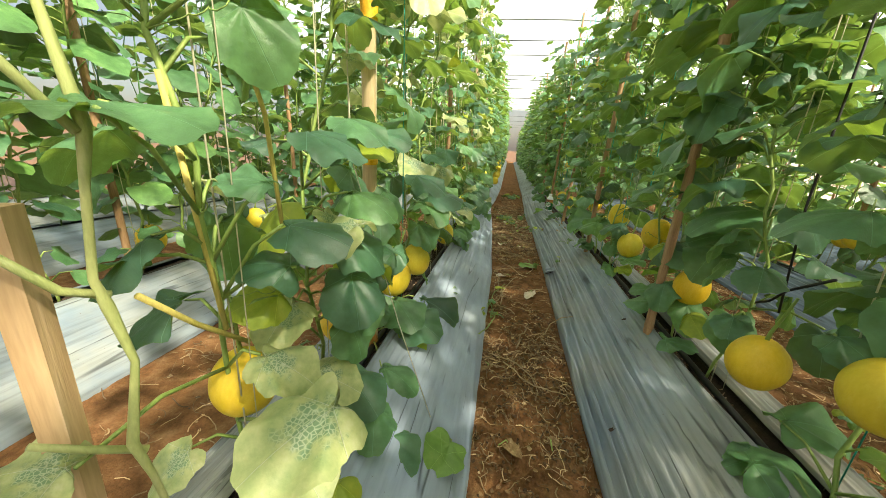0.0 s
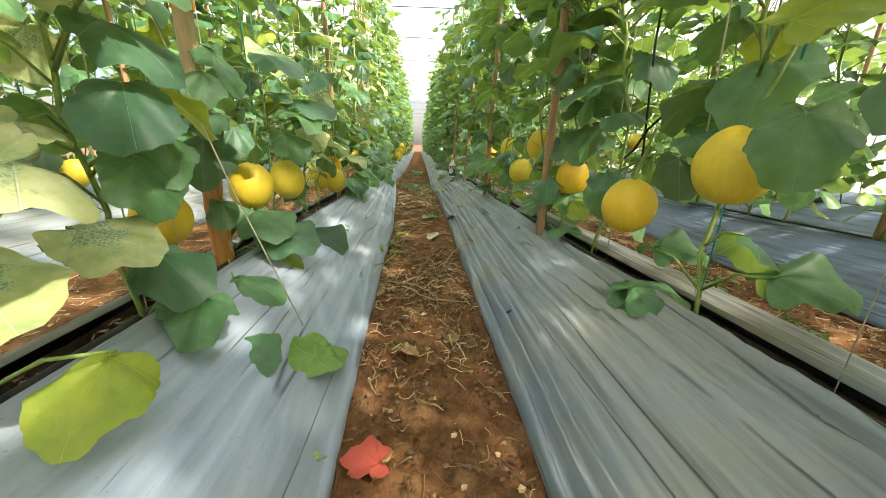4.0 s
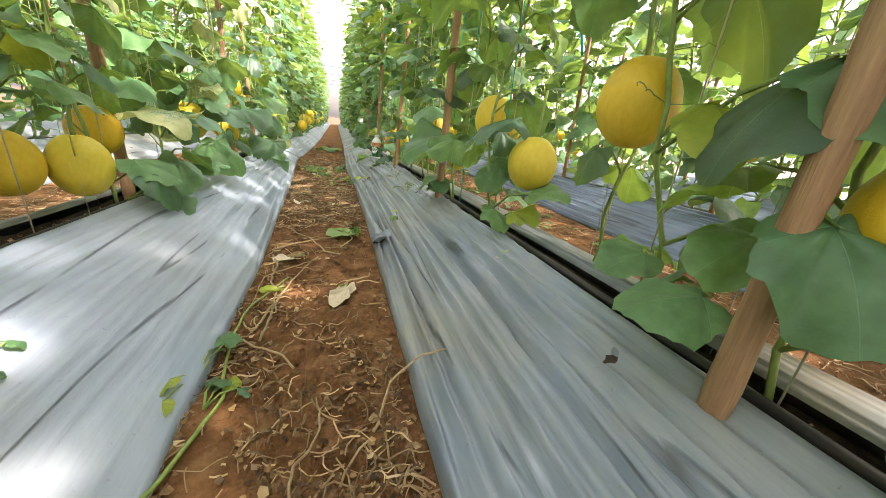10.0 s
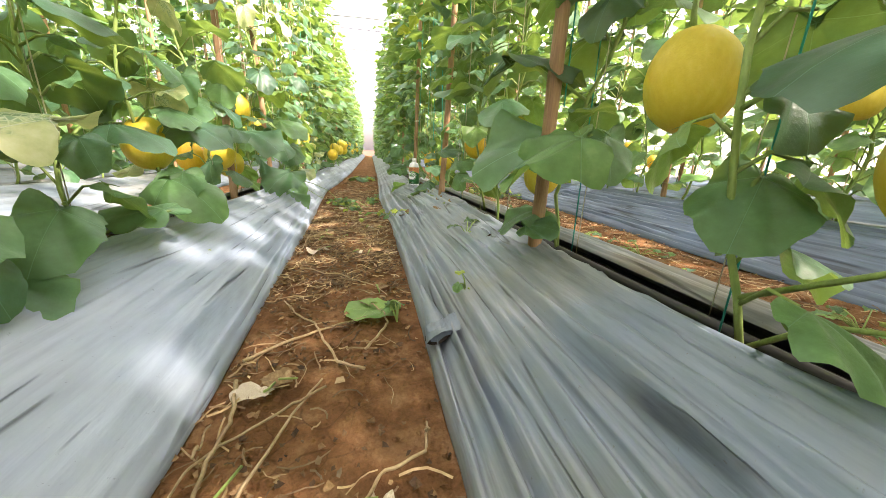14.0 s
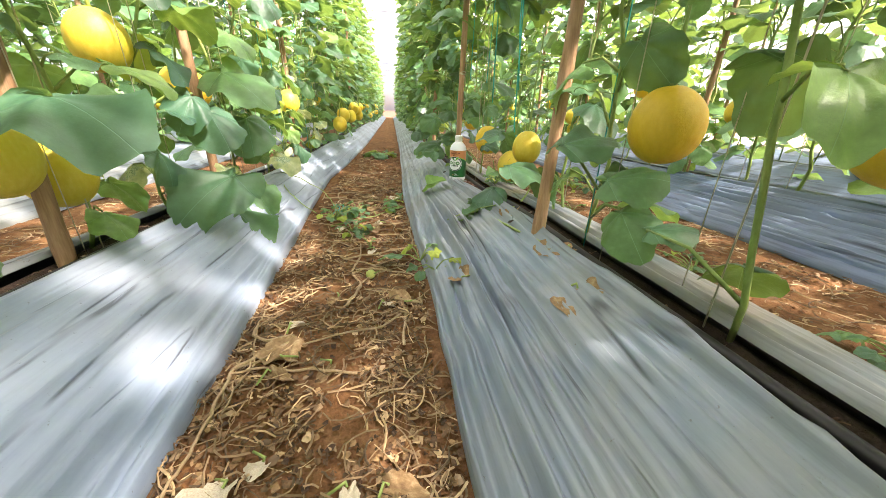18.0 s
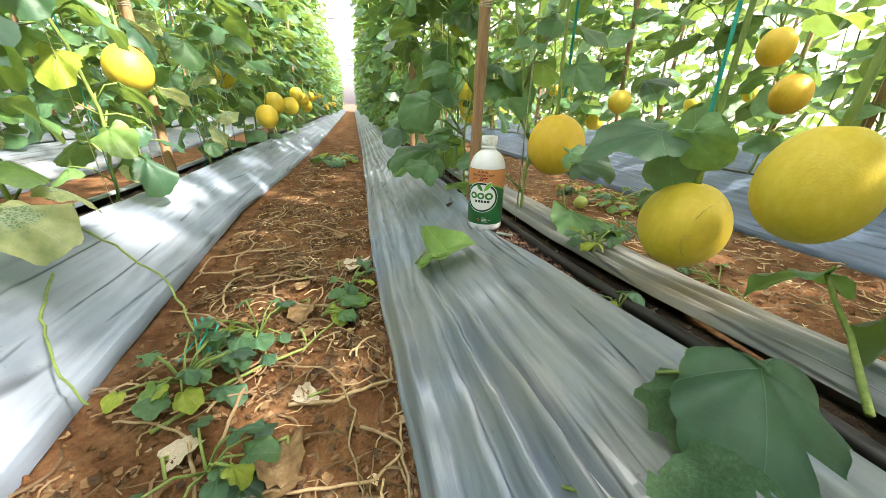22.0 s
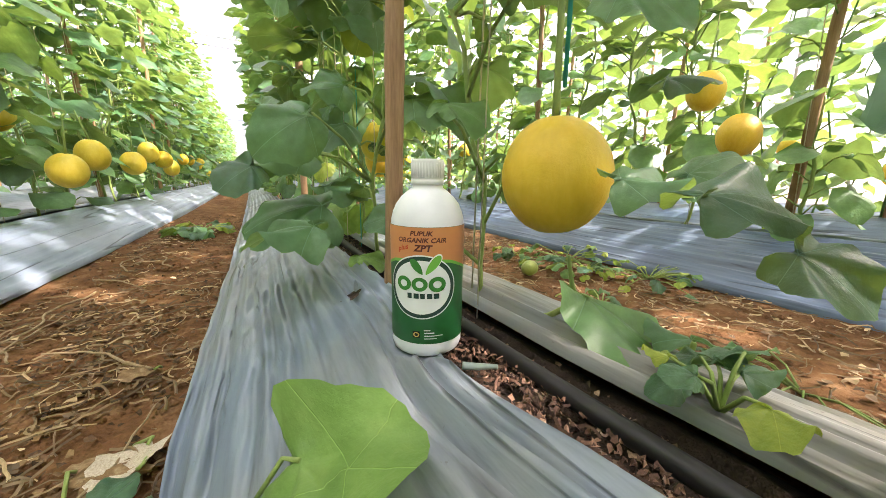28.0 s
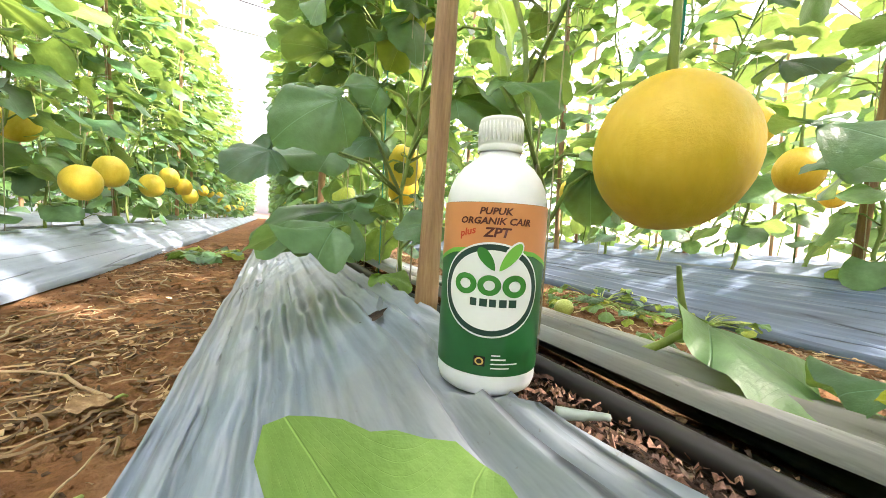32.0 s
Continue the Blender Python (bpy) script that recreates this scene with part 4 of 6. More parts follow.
# large leaves that stand out: foot of the blade, heading, droop, roll, length, kind
BIG_LEAVES = (
    (0.672, 2.090, 0.447, -2.10, 0.62, 0.19, 0.118, 'G'),
    (0.678, 2.159, 0.328, 2.89, 0.10, -0.19, 0.108, 'G'),
    (0.706, 2.150, 0.590, -1.70, 0.36, 0.28, 0.130, 'G'),
    (0.640, 1.950, 0.272, -0.46, -0.10, 0.15, 0.104, 'G'),
    (0.720, 1.987, 0.370, -1.57, 0.26, 0.60, 0.092, 'Y'),
    (0.805, 1.881, 0.767, 3.12, 0.13, -0.21, 0.205, 'G'),
    (0.740, 2.165, 0.405, -3.08, 0.30, -0.48, 0.095, 'G'),
    (0.699, 1.507, 0.339, -0.11, -0.16, 0.16, 0.124, 'G'),
    (0.615, 1.445, 0.260, -0.03, -0.16, 0.13, 0.133, 'G'),
    (0.691, 1.467, 0.583, -1.34, 0.26, 0.56, 0.094, 'G'),
    (0.723, 1.789, 0.467, -1.73, 1.18, 0.45, 0.117, 'G'),
    (0.756, 1.989, 0.627, -2.58, 0.76, -0.34, 0.138, 'G'),
    (0.844, 2.013, 0.778, -1.41, 0.70, 0.58, 0.122, 'G'),
    (-0.317, 1.823, 0.355, -0.66, 0.34, 0.13, 0.149, 'G'),
    (-0.295, 2.128, 0.220, -0.31, 0.14, 0.17, 0.190, 'G'),
    (-0.280, 1.599, 0.227, -0.21, 0.15, 0.13, 0.124, 'G'),
    (-0.241, 1.608, 0.590, -3.11, -0.16, -0.19, 0.119, 'G'),
    (-0.305, 1.446, 0.255, -0.56, 0.20, 0.03, 0.109, 'G'),
    (-0.310, 2.207, 0.696, -0.06, 0.10, 0.23, 0.168, 'G'),
    (-0.299, 1.811, 0.233, -0.40, 0.39, 0.28, 0.136, 'Y'),
    (-0.291, 1.938, 0.785, -0.31, 0.18, 0.18, 0.130, 'G'),
    (-0.286, 1.714, 0.581, -1.27, 0.98, -0.26, 0.086, 'G'),
    (0.735, 3.271, 0.461, 3.02, 0.13, -0.39, 0.230, 'G'),
    (0.712, 2.759, 0.530, 2.99, 0.16, -0.19, 0.128, 'G'),
    (0.732, 2.876, 0.410, -2.65, 0.71, -0.19, 0.113, 'G'),
    (0.696, 2.713, 0.289, -0.71, -0.17, 0.47, 0.076, 'Y'),
    (0.696, 2.650, 0.353, -0.25, -0.18, 0.15, 0.109, 'G'),
    (-0.184, 3.214, 0.446, 3.05, -0.15, -0.19, 0.184, 'P'),
    (-0.243, 3.255, 0.314, -1.50, 0.64, -0.30, 0.136, 'G'),
    (-0.284, 3.172, 0.225, -0.76, 0.49, 0.10, 0.128, 'G'),
    (-0.267, 3.721, 0.350, -1.37, 0.73, -0.13, 0.118, 'G'),
    (-0.305, 3.795, 0.490, -0.37, 0.16, 0.18, 0.167, 'G'),
    (-0.315, 4.384, 0.490, -0.47, 0.16, 0.18, 0.202, 'G'),
    (-0.264, 3.569, 0.132, -0.37, 0.16, 0.16, 0.113, 'Y'),
    (-0.189, 3.466, 0.267, 2.95, -0.14, -0.19, 0.149, 'G'),
    (-0.310, 3.094, 0.328, -0.19, 0.18, 0.15, 0.124, 'G'),
    (0.688, 3.159, 0.460, 2.78, 0.32, -0.47, 0.183, 'G'),
    (0.687, 3.302, 0.297, 3.10, 0.23, -0.25, 0.116, 'G'),
    (0.615, 3.268, 0.263, -0.71, -0.07, 0.46, 0.080, 'G'),
    (0.575, 3.368, 0.632, 0.04, -0.08, 0.08, 0.204, 'G'),
    (0.653, 3.670, 0.426, -0.20, -0.09, 0.23, 0.163, 'G'),
    (0.756, 4.042, 0.684, -3.09, 0.04, -0.10, 0.230, 'G'),
    (-0.306, 3.685, 0.331, -0.28, 0.41, 0.34, 0.179, 'G'),
    (-0.314, 3.511, 0.459, 0.03, 0.15, 0.19, 0.130, 'G'),
    (-0.274, 3.704, 0.486, -0.23, 0.17, 0.17, 0.086, 'G'),
    (0.612, 4.307, 0.419, -0.13, -0.25, 0.31, 0.119, 'G'),
    (0.612, 4.630, 0.334, -0.40, -0.02, 0.23, 0.123, 'G'),
    (0.664, 4.220, 0.366, -0.57, -0.23, 0.48, 0.106, 'G'),
    (0.683, 4.177, 0.326, -1.66, 0.60, 0.69, 0.094, 'G'),
    (-0.181, 4.784, 0.288, -2.03, 0.28, -0.44, 0.219, 'G'),
    (-0.253, 4.858, 0.159, -0.79, 0.33, 0.09, 0.189, 'G'),
    (-0.278, 4.872, 0.470, -0.76, 0.74, 0.20, 0.150, 'G'),
    (-0.315, 5.088, 0.597, -0.37, 0.47, 0.41, 0.215, 'G'),
    (-0.258, 5.045, 0.206, -0.81, 0.49, 0.15, 0.147, 'G'),
    (-0.274, 4.807, 0.510, -1.77, 0.82, -0.64, 0.113, 'G'),
    (-0.261, 5.124, 0.446, -1.16, 0.76, -0.01, 0.169, 'G'),
    (-0.243, 5.341, 0.269, -0.44, 0.28, 0.27, 0.118, 'P'),
    (0.734, 4.302, 0.610, -0.99, 0.85, 1.48, 0.103, 'G'),
    (0.696, 4.119, 0.306, -0.58, -0.20, 0.28, 0.070, 'G'),
    (0.736, 4.443, 0.542, 3.14, 0.16, -0.20, 0.087, 'G'),
    (0.743, 5.076, 0.405, 2.83, 0.22, -0.30, 0.116, 'G'),
    (0.762, 5.089, 0.383, -1.74, 1.09, 0.73, 0.070, 'G'),
    (0.695, 5.215, 0.336, -0.53, -0.08, 0.40, 0.070, 'G'),
    (0.591, 5.851, 0.287, -3.13, 0.08, -0.57, 0.162, 'G'),
    (0.561, 5.844, 0.390, 3.03, -0.01, -0.61, 0.130, 'G'),
    (0.738, 5.040, 0.408, -0.89, 0.90, 1.76, 0.064, 'G'),
    (0.806, 5.075, 0.368, 2.23, -1.20, -1.87, 0.066, 'G'),
    (0.507, 5.882, 0.282, -0.75, 0.37, 0.40, 0.118, 'G'),
    (0.525, 5.893, 0.237, 2.96, -0.16, -0.69, 0.099, 'G'),
    (0.532, 5.917, 0.406, -2.67, 0.43, -0.67, 0.095, 'G'),
    (0.653, 5.893, 0.536, 2.97, -0.05, -0.86, 0.097, 'G'),
    (0.701, 5.569, 0.452, -0.95, 0.24, 0.34, 0.079, 'G'),
    (0.735, 5.301, 0.345, -0.55, -0.05, 0.38, 0.070, 'G'),
    (0.880, 5.216, 0.285, -1.59, 0.51, 0.65, 0.070, 'G'),
    (0.729, 5.437, 0.554, 2.70, -0.01, -0.25, 0.076, 'G'),
    (0.730, 5.315, 0.505, -1.15, 0.56, 0.74, 0.070, 'G'),
    (0.547, 5.725, 0.446, -3.01, 0.53, -1.12, 0.109, 'G'),
    (0.458, 5.733, 0.362, -2.62, 0.50, -0.73, 0.070, 'G'),
    (0.549, 5.711, 0.260, 2.97, -0.02, -0.24, 0.123, 'G'),
    (0.609, 6.093, 0.318, -0.34, 0.04, 0.41, 0.130, 'G'),
    (0.634, 5.843, 0.171, -0.50, 0.02, 0.11, 0.071, 'G'),
    (0.694, 6.313, 0.645, -0.65, 1.15, 1.13, 0.190, 'G'),
    (0.684, 6.518, 1.033, -0.03, 1.36, 1.73, 0.185, 'G'),
    (0.734, 5.776, 0.499, -0.67, 0.09, 0.68, 0.141, 'G'),
    (0.688, 5.688, 0.276, 2.93, 0.19, -0.76, 0.070, 'G'),
    (0.973, 5.410, 0.483, -0.49, -0.32, 0.31, 0.077, 'G'),
    (0.926, 5.340, 0.350, -0.49, -0.51, 0.40, 0.075, 'G'),
    (0.842, 5.545, 0.359, -1.91, 1.41, 0.53, 0.070, 'G'),
    (-0.343, 1.021, 0.908, 0.07, 0.08, 0.08, 0.103, 'G'),
    (-0.290, 0.979, 0.900, -2.88, -0.08, -0.08, 0.073, 'G'),
    (-0.270, 1.438, 0.553, -1.17, 0.66, -0.01, 0.098, 'G'),
    (-0.290, 1.198, 0.759, 0.15, 0.14, 0.33, 0.102, 'G'),
    (-0.284, 1.405, 0.785, -0.07, 0.18, 0.34, 0.106, 'G'),
    (-0.164, 1.123, 0.524, -2.09, 0.10, -0.22, 0.144, 'P'),
    (-0.289, 1.388, 0.360, -0.49, 0.36, 0.27, 0.118, 'G'),
    (-0.210, 1.414, 0.173, -0.63, 0.17, 0.13, 0.126, 'G'),
    (-0.266, 1.188, 0.697, -2.84, -0.18, -0.45, 0.085, 'G'),
    (-0.323, 1.231, 0.624, -2.39, 0.04, -0.58, 0.087, 'Y'),
    (-0.304, 1.278, 0.896, 0.22, 0.07, 0.24, 0.108, 'G'),
    (-0.290, 1.529, 0.907, 0.13, 0.09, 0.40, 0.100, 'G'),
    (-0.354, 0.937, 0.560, -2.66, -0.24, -0.29, 0.072, 'P'),
    (-0.318, 1.181, 1.048, 0.19, 1.12, 1.07, 0.102, 'G'),
    (-0.292, 1.183, 0.821, -2.77, -0.13, -0.37, 0.073, 'G'),
    (-0.316, 1.153, 0.556, 0.06, 0.27, 0.26, 0.095, 'P'),
    (-0.268, 1.124, 0.433, -0.49, 0.30, 0.06, 0.114, 'P'),
    (-0.267, 1.373, 0.627, -0.94, 0.73, 0.02, 0.124, 'G'),
    (-0.325, 1.295, 0.423, 0.10, 0.27, 0.38, 0.114, 'P'),
    (-0.220, 1.396, 0.275, -1.25, 0.28, -0.07, 0.104, 'G'),
    (-0.206, 1.187, 0.294, -1.43, 0.29, -0.21, 0.107, 'Y'),
    (-0.284, 1.816, 0.300, -0.25, 0.20, 0.28, 0.161, 'G'),
    (-0.210, 1.313, 0.739, 3.13, -0.07, -0.09, 0.120, 'P'),
    (0.677, 1.245, 0.613, -2.24, 1.04, 0.18, 0.107, 'G'),
    (0.744, 1.284, 0.351, -0.37, -0.19, 0.28, 0.122, 'G'),
    (0.728, 1.397, 0.599, -0.07, -0.41, 0.41, 0.113, 'G'),
    (0.637, 1.275, 0.712, -0.38, -0.47, 0.72, 0.104, 'Y'),
    (0.789, 1.915, 0.685, -3.10, 0.12, -0.21, 0.167, 'G'),
    (0.700, 1.481, 0.254, -3.03, 0.14, -0.15, 0.098, 'G'),
    (0.768, 1.573, 0.545, -1.88, 1.00, 0.32, 0.101, 'G'),
    (0.712, 2.290, 0.336, -3.00, 0.18, -0.32, 0.086, 'G'),
    (0.648, 4.832, 0.232, -2.25, 0.46, 0.0, 0.118, "G"),
    (0.772, 4.868, 0.282, 1.75, 0.50, 0.30, 0.072, "G"),
)
rb = random.Random(21)
for x, y, z, az, droop, roll, size, kind in BIG_LEAVES:
    same_side = [p for p in PLANTS if (p[1].x > 0) == (x > 0.15)]
    e, foot, st = min(same_side, key=lambda p: abs(p[1].y - y - 0.05))
    ob = new("leaf", rb.choice(LEAF_KIND[kind]))
    ob.parent = e
    at = Vector((x, y, z)) - foot
    ob.matrix_basis = leaf_pose(at, az, droop, roll, size)
    root = st[max(0, min(len(st) - 1, int((at.z - 0.05) / 0.07)))]
    run = at - root
    if run.length > 0.26 or x > 0 and z < 0.30 and (x < 0.68 or 4.7 < y < 5.0):
        continue
    bm = bmesh.new()
    sag = root.lerp(at, 0.55) + Vector((0, 0, 0.02))
    tube(bm, (root, sag, at), (0.0036, 0.0031, 0.0025), 6)
    part("petiole", bm, MAT_STEM, e)


# ---- stakes ----
def stake(x, y, material, label, radius=0.014, height=2.45, lean=(0, 0), joints=True, square=False, base=None, tie=0.0):
    bm = bmesh.new()
    pts, rad = [], []
    h = -0.10
    step = 0.05
    while h < height:
        pts.append((lean[0] * h + 0.006 * n3(h * 1.5, x, y), lean[1] * h + 0.006 * n3(h * 1.3, y, x), h))
        knot = joints and abs((h + 0.1) % 0.33 - 0.16) < 0.026
        rad.append(radius * (1.0 - 0.12 * h / height) * (1.10 if knot else 1.0) * (1 + 0.05 * n3(h * 6, x)))
        h += step
    tube(bm, pts, rad, 4 if square else 10)
    ob = obj("stake", bm, material, not square)
    ob.matrix_world = pose(x, y, bed_top(y) - 0.03 if base is None else base)
    if tie:
        for h in (tie, tie + 0.62):
            bm = bmesh.new()
            c = Vector((lean[0] * h, lean[1] * h, h))
            for k in range(3):
                tube(bm, [c + Vector((1.12 * radius * math.cos(a), 1.12 * radius * math.sin(a), 0.004 * k + 0.003 * math.sin(a + k))) for a in np.linspace(0, math.tau, 13)], 0.0016, 4, False)
            part("twine_tie", bm, MAT_TEAL if h > 1 else MAT_STRING, ob)
    return tagged(ob, label, "stake", "row stakes")


BROWN = "brown wooden stake driven into the bed between the plants"
for y, lx, ly in ((0.95, 0, 0), (2.10, -0.005, 0.0), (3.29, 0.025, 0.01), (4.45, 0.055, 0.03), (5.66, 0.03, 0.02), (6.85, 0.02, 0.0)):
    stake(ROW_R - 0.035, y, MAT_BARK, BROWN, 0.0155, 2.4, (lx, ly), tie=0.55)
pole = stake(ROW_L - 0.005, 1.73, MAT_PALE_BAMBOO, "thick pale bamboo pole with orange-brown bark on its foot", 0.021, 2.5, (0.0, 0.0))
MAT_ORANGE_BARK = surface("orange_brown_bark", ((0.3, (0.30, 0.10, 0.02)), (0.55, (0.52, 0.22, 0.05)), (0.8, (0.62, 0.36, 0.14))), 9.0, 0.7, (3, 3, 0.3))
bark = bmesh.new()
tube(bark, [(0.004 * n3(h * 9, 3.0), 0.004 * n3(h * 9, 6.0), h) for h in np.linspace(0.0, 0.27, 12)], [0.0235 + 0.004 * n3(h * 22, 1.0) for h in np.linspace(0.0, 0.27, 12)], 12, False)
part("bark", bark, MAT_ORANGE_BARK, pole, "peeling orange-brown bark")
MAT_YELLOW_SLEEVE = surface("yellow_dry_sleeve", ((0.3, (0.62, 0.26, 0.01)), (0.6, (0.80, 0.45, 0.02)), (0.8, (0.85, 0.58, 0.06))), 20.0, 0.6)
for z0, z1 in ((0.62, 0.70), (0.98, 1.12)):
    sleeve = bmesh.new()
    hs = np.linspace(z0, z1, 8)
    tube(sleeve, [(0.003 * n3(h * 30, 2.0), 0.003 * n3(h * 30, 5.0), h) for h in hs], [0.0225 + 0.0065 * abs(n3(h * 40, 7.0)) for h in hs], 12, False)
    part("dry_sleeve", sleeve, MAT_YELLOW_SLEEVE, pole, "yellow-orange dry leaf sheath wrapped round the pole")
for y, lx, ly in ((3.20, -0.02, 0.0), (4.38, 0.0, 0.05), (5.05, -0.03, 0.02), (6.2, 0.0, 0.0)):
    stake(ROW_L - 0.01, y, MAT_BARK, BROWN, 0.0155, 2.4, (lx, ly), tie=0.6)
stake(-0.385, 0.945, MAT_POST, "squared pale wooden post beside the old vine", 0.019, 0.62, (0.0, 0.015), False, True)
for row, (cx, *_) in enumerate(BEDS[:6]):
    y = 8.0 if row < 2 else 0.8
    while y < 25:
        stake(cx + rnd.uniform(-0.04, 0.04), y, MAT_BARK, BROWN, 0.015, 2.4, (rnd.uniform(-0.03, 0.03), rnd.uniform(-0.03, 0.03)))
        y += rnd.uniform(1.05, 1.3)


# ---- melons ----
def melon_mesh(seed, stretch=1.0):
    bm = bmesh.new()
    bmesh.ops.create_icosphere(bm, subdivisions=4, radius=0.5)
    for v in bm.verts:
        d = v.co.normalized()
        a = math.atan2(d.y, d.x)
        k = 1 + 0.02 * n3(d.x * 1.5 + seed, d.y * 1.5, d.z * 1.5) + 0.006 * math.cos(10 * a) * (1 - d.z * d.z)
        dip = 0.05 * math.exp(-((1 - abs(d.z)) / 0.03)) * (1 if d.z > 0 else 0.4)
        slim = 1 - 0.05 * max(0.0, d.z) ** 2
        v.co = Vector((d.x * k * slim, d.y * k * slim, d.z * (k - dip) * stretch)) * 0.5
    return bm


MELON_ME = []
for k in range(4):
    o = obj("skin", melon_mesh(k * 3.3, (1.10, 1.16, 1.20, 1.07)[k]), MAT_MELON)
    MELON_ME.append(o.data)
    bpy.data.objects.remove(o)


def melon(x, y, z, d=0.135, kind=0, tilt=0.0, spin=0.0, row=None, label="", stalk=0.12):
    d *= 0.91
    e = new("melon")
    e.matrix_world = pose(x, y, z, tilt, tilt * 0.6, spin)
    s = new("skin", MELON_ME[kind])
    s.parent = e
    s.matrix_basis = Matrix.Scale(d, 4)
    bm = bmesh.new()
    cx = (row if row is not None else x) - x
    top = (0.55, 0.58, 0.60, 0.535)[kind] * d * 0.97
    tube(bm, [(0, 0, top - 0.012), (0.002, 0.002, top + 0.02), (cx * 0.25, 0.012, top + stalk * 0.6), (cx * 0.8, 0.02, top + stalk)], (0.0055, 0.0042, 0.0036, 0.003), 6)
    part("stalk", bm, MAT_STEM, e)
    bm = bmesh.new()
    lathe(bm, ((0.0, -top - 0.001), (0.006, -top + 0.0005), (0.0075, -top + 0.003)), 8)
    part("blossom_scar", bm, MAT_LEAF_DRY, e)
    return tagged(e, label or "ripe golden yellow melon hanging from its vine", "melon", "hanging melons")


rm = random.Random(3)
for x, y, z, d, k in MELONS_RIGHT:
    melon(x, y, z, d, k, rm.uniform(-8, 8), rm.uniform(0, 360), None, stalk=0.34 if 4.8 < y < 5.5 and x > 0 else 0.12)
for x, y, z in MELONS_BACK:
    melon(x, y, z, 0.125, rm.randrange(4), rm.uniform(-8, 8), rm.uniform(0, 360), None)
for x, y, z, d, k in MELONS_LEFT:
    melon(x, y, z, d, k, rm.uniform(-8, 8), rm.uniform(0, 360), None)
for k in range(70):
    row = (ROW_L, ROW_R, 2.06, 3.4, -1.62)[k % 5]
    y = rm.uniform(8.8, 20) if k % 5 < 2 else rm.uniform(6.8, 16)
    side = 0.09 if row == ROW_L else -0.02 if row == ROW_R else rm.choice((-0.1, 0.1))
    melon(row + side + rm.uniform(-0.04, 0.04), y, rm.uniform(0.34, 0.6), rm.uniform(0.12, 0.145), rm.randrange(4), rm.uniform(-8, 8), 0, None)


# ---- the bottle on the bed ----
MAT_WHITE = plain("white_plastic", (0.80, 0.83, 0.87), 0.28, 0.0, 0.03)
MAT_CAP = plain("off_white_cap", (0.74, 0.76, 0.74), 0.40, 0.0, 0.04)
MAT_ORANGE = plain("label_orange", (0.66, 0.27, 0.10), 0.45, 0.0, 0.04)
MAT_GREEN = plain("label_green", (0.012, 0.13, 0.035), 0.45, 0.0, 0.06)
MAT_INK = plain("label_dark_green_ink", (0.008, 0.045, 0.035), 0.45, 0.0, 0.03)
MAT_LOGO = plain("label_leaf_green", (0.03, 0.22, 0.03), 0.45, 0.0, 0.03)
MAT_LIME = plain("label_light_green", (0.16, 0.50, 0.06), 0.45, 0.0, 0.03)
MAT_DISC = plain("label_white", (0.80, 0.83, 0.84), 0.45, 0.0, 0.03)
MAT_BROWN_INK = plain("label_brown_ink", (0.10, 0.018, 0.010), 0.5, 0.0, 0.03)
MAT_RED_INK = plain("label_red_ink", (0.55, 0.06, 0.015), 0.5, 0.0, 0.03)
MAT_GOLD = plain("label_gold", (0.62, 0.42, 0.12), 0.45, 0.0, 0.03)
MAT_NOIR = plain("label_black", (0.01, 0.01, 0.01), 0.45, 0.0, 0.03)
BR = 0.0395        # bottle radius
bottle = new("bottle")
bottle.matrix_world = pose(0.629, 5.461, 0.1405, 0, 0, -35.5) @ Matrix.Diagonal((1.08, 1.08, 0.99, 1))
tagged(bottle, "white plastic fertiliser bottle with green and orange label standing on mulch", "bottle")


def wrap(u, v, lift):
    a = u / BR
    return ((BR + lift) * math.sin(a), -(BR + lift) * math.cos(a), v)


def patch(name, u0, u1, lower, upper, lift, material, steps=40, rows=4):
    """A strip of label between two heights that may change along it."""
    bm = bmesh.new()
    grid = []
    for i in range(steps + 1):
        u = u0 + (u1 - u0) * i / steps
        lo, hi = lower(u), upper(u)
        grid.append([bm.verts.new(wrap(u, lo + (hi - lo) * j / rows, lift)) for j in range(rows + 1)])
    for a, b in zip(grid, grid[1:]):
        for j in range(rows):
            bm.faces.new((a[j], b[j], b[j + 1], a[j + 1]))
    return part(name, bm, material, label_sheet)


def round_patch(name, u, v, r0, r1, lift, material, n=48, squash=1.0, turn=0.0, parent=None):
    bm = bmesh.new()
    loops = []
    rows = 6
    for k in range(rows + 1):
        r = r0 + (r1 - r0) * k / rows
        loops.append([bm.verts.new(wrap(u + r * math.cos(q), v + r * squash * math.sin(q), lift)) for q in (i * math.tau / n + turn for i in range(n))])
    for a, b in zip(loops, loops[1:]):
        for i in range(n):
            bm.faces.new((a[i], b[i], b[(i + 1) % n], a[(i + 1) % n]))
    bmesh.ops.remove_doubles(bm, verts=bm.verts, dist=1e-6)
    return part(name, bm, material, parent or label_sheet)


body = bmesh.new()
lathe(body, ((0.0, 0.0), (0.034, 0.0), (0.0375, 0.003), (0.0393, 0.009), (BR, 0.016), (BR, 0.154), (0.0390, 0.160), (0.0372, 0.168), (0.0335, 0.177), (0.028, 0.185),
             (0.021, 0.1915), (0.0165, 0.195), (0.0158, 0.199), (0.0158, 0.2), (0.0, 0.2)), 64)
part("bottle_body", body, MAT_WHITE, bottle)
cap = bmesh.new()
lathe(cap, ((0.0172, 0.1985), (0.0178, 0.1995), (0.0178, 0.2035), (0.0168, 0.2042), (0.0172, 0.2050), (0.0174, 0.2240), (0.0165, 0.2268), (0.0, 0.2275)), 48)
cap_ob = part("cap", cap, MAT_CAP, bottle, "off-white ribbed screw cap")
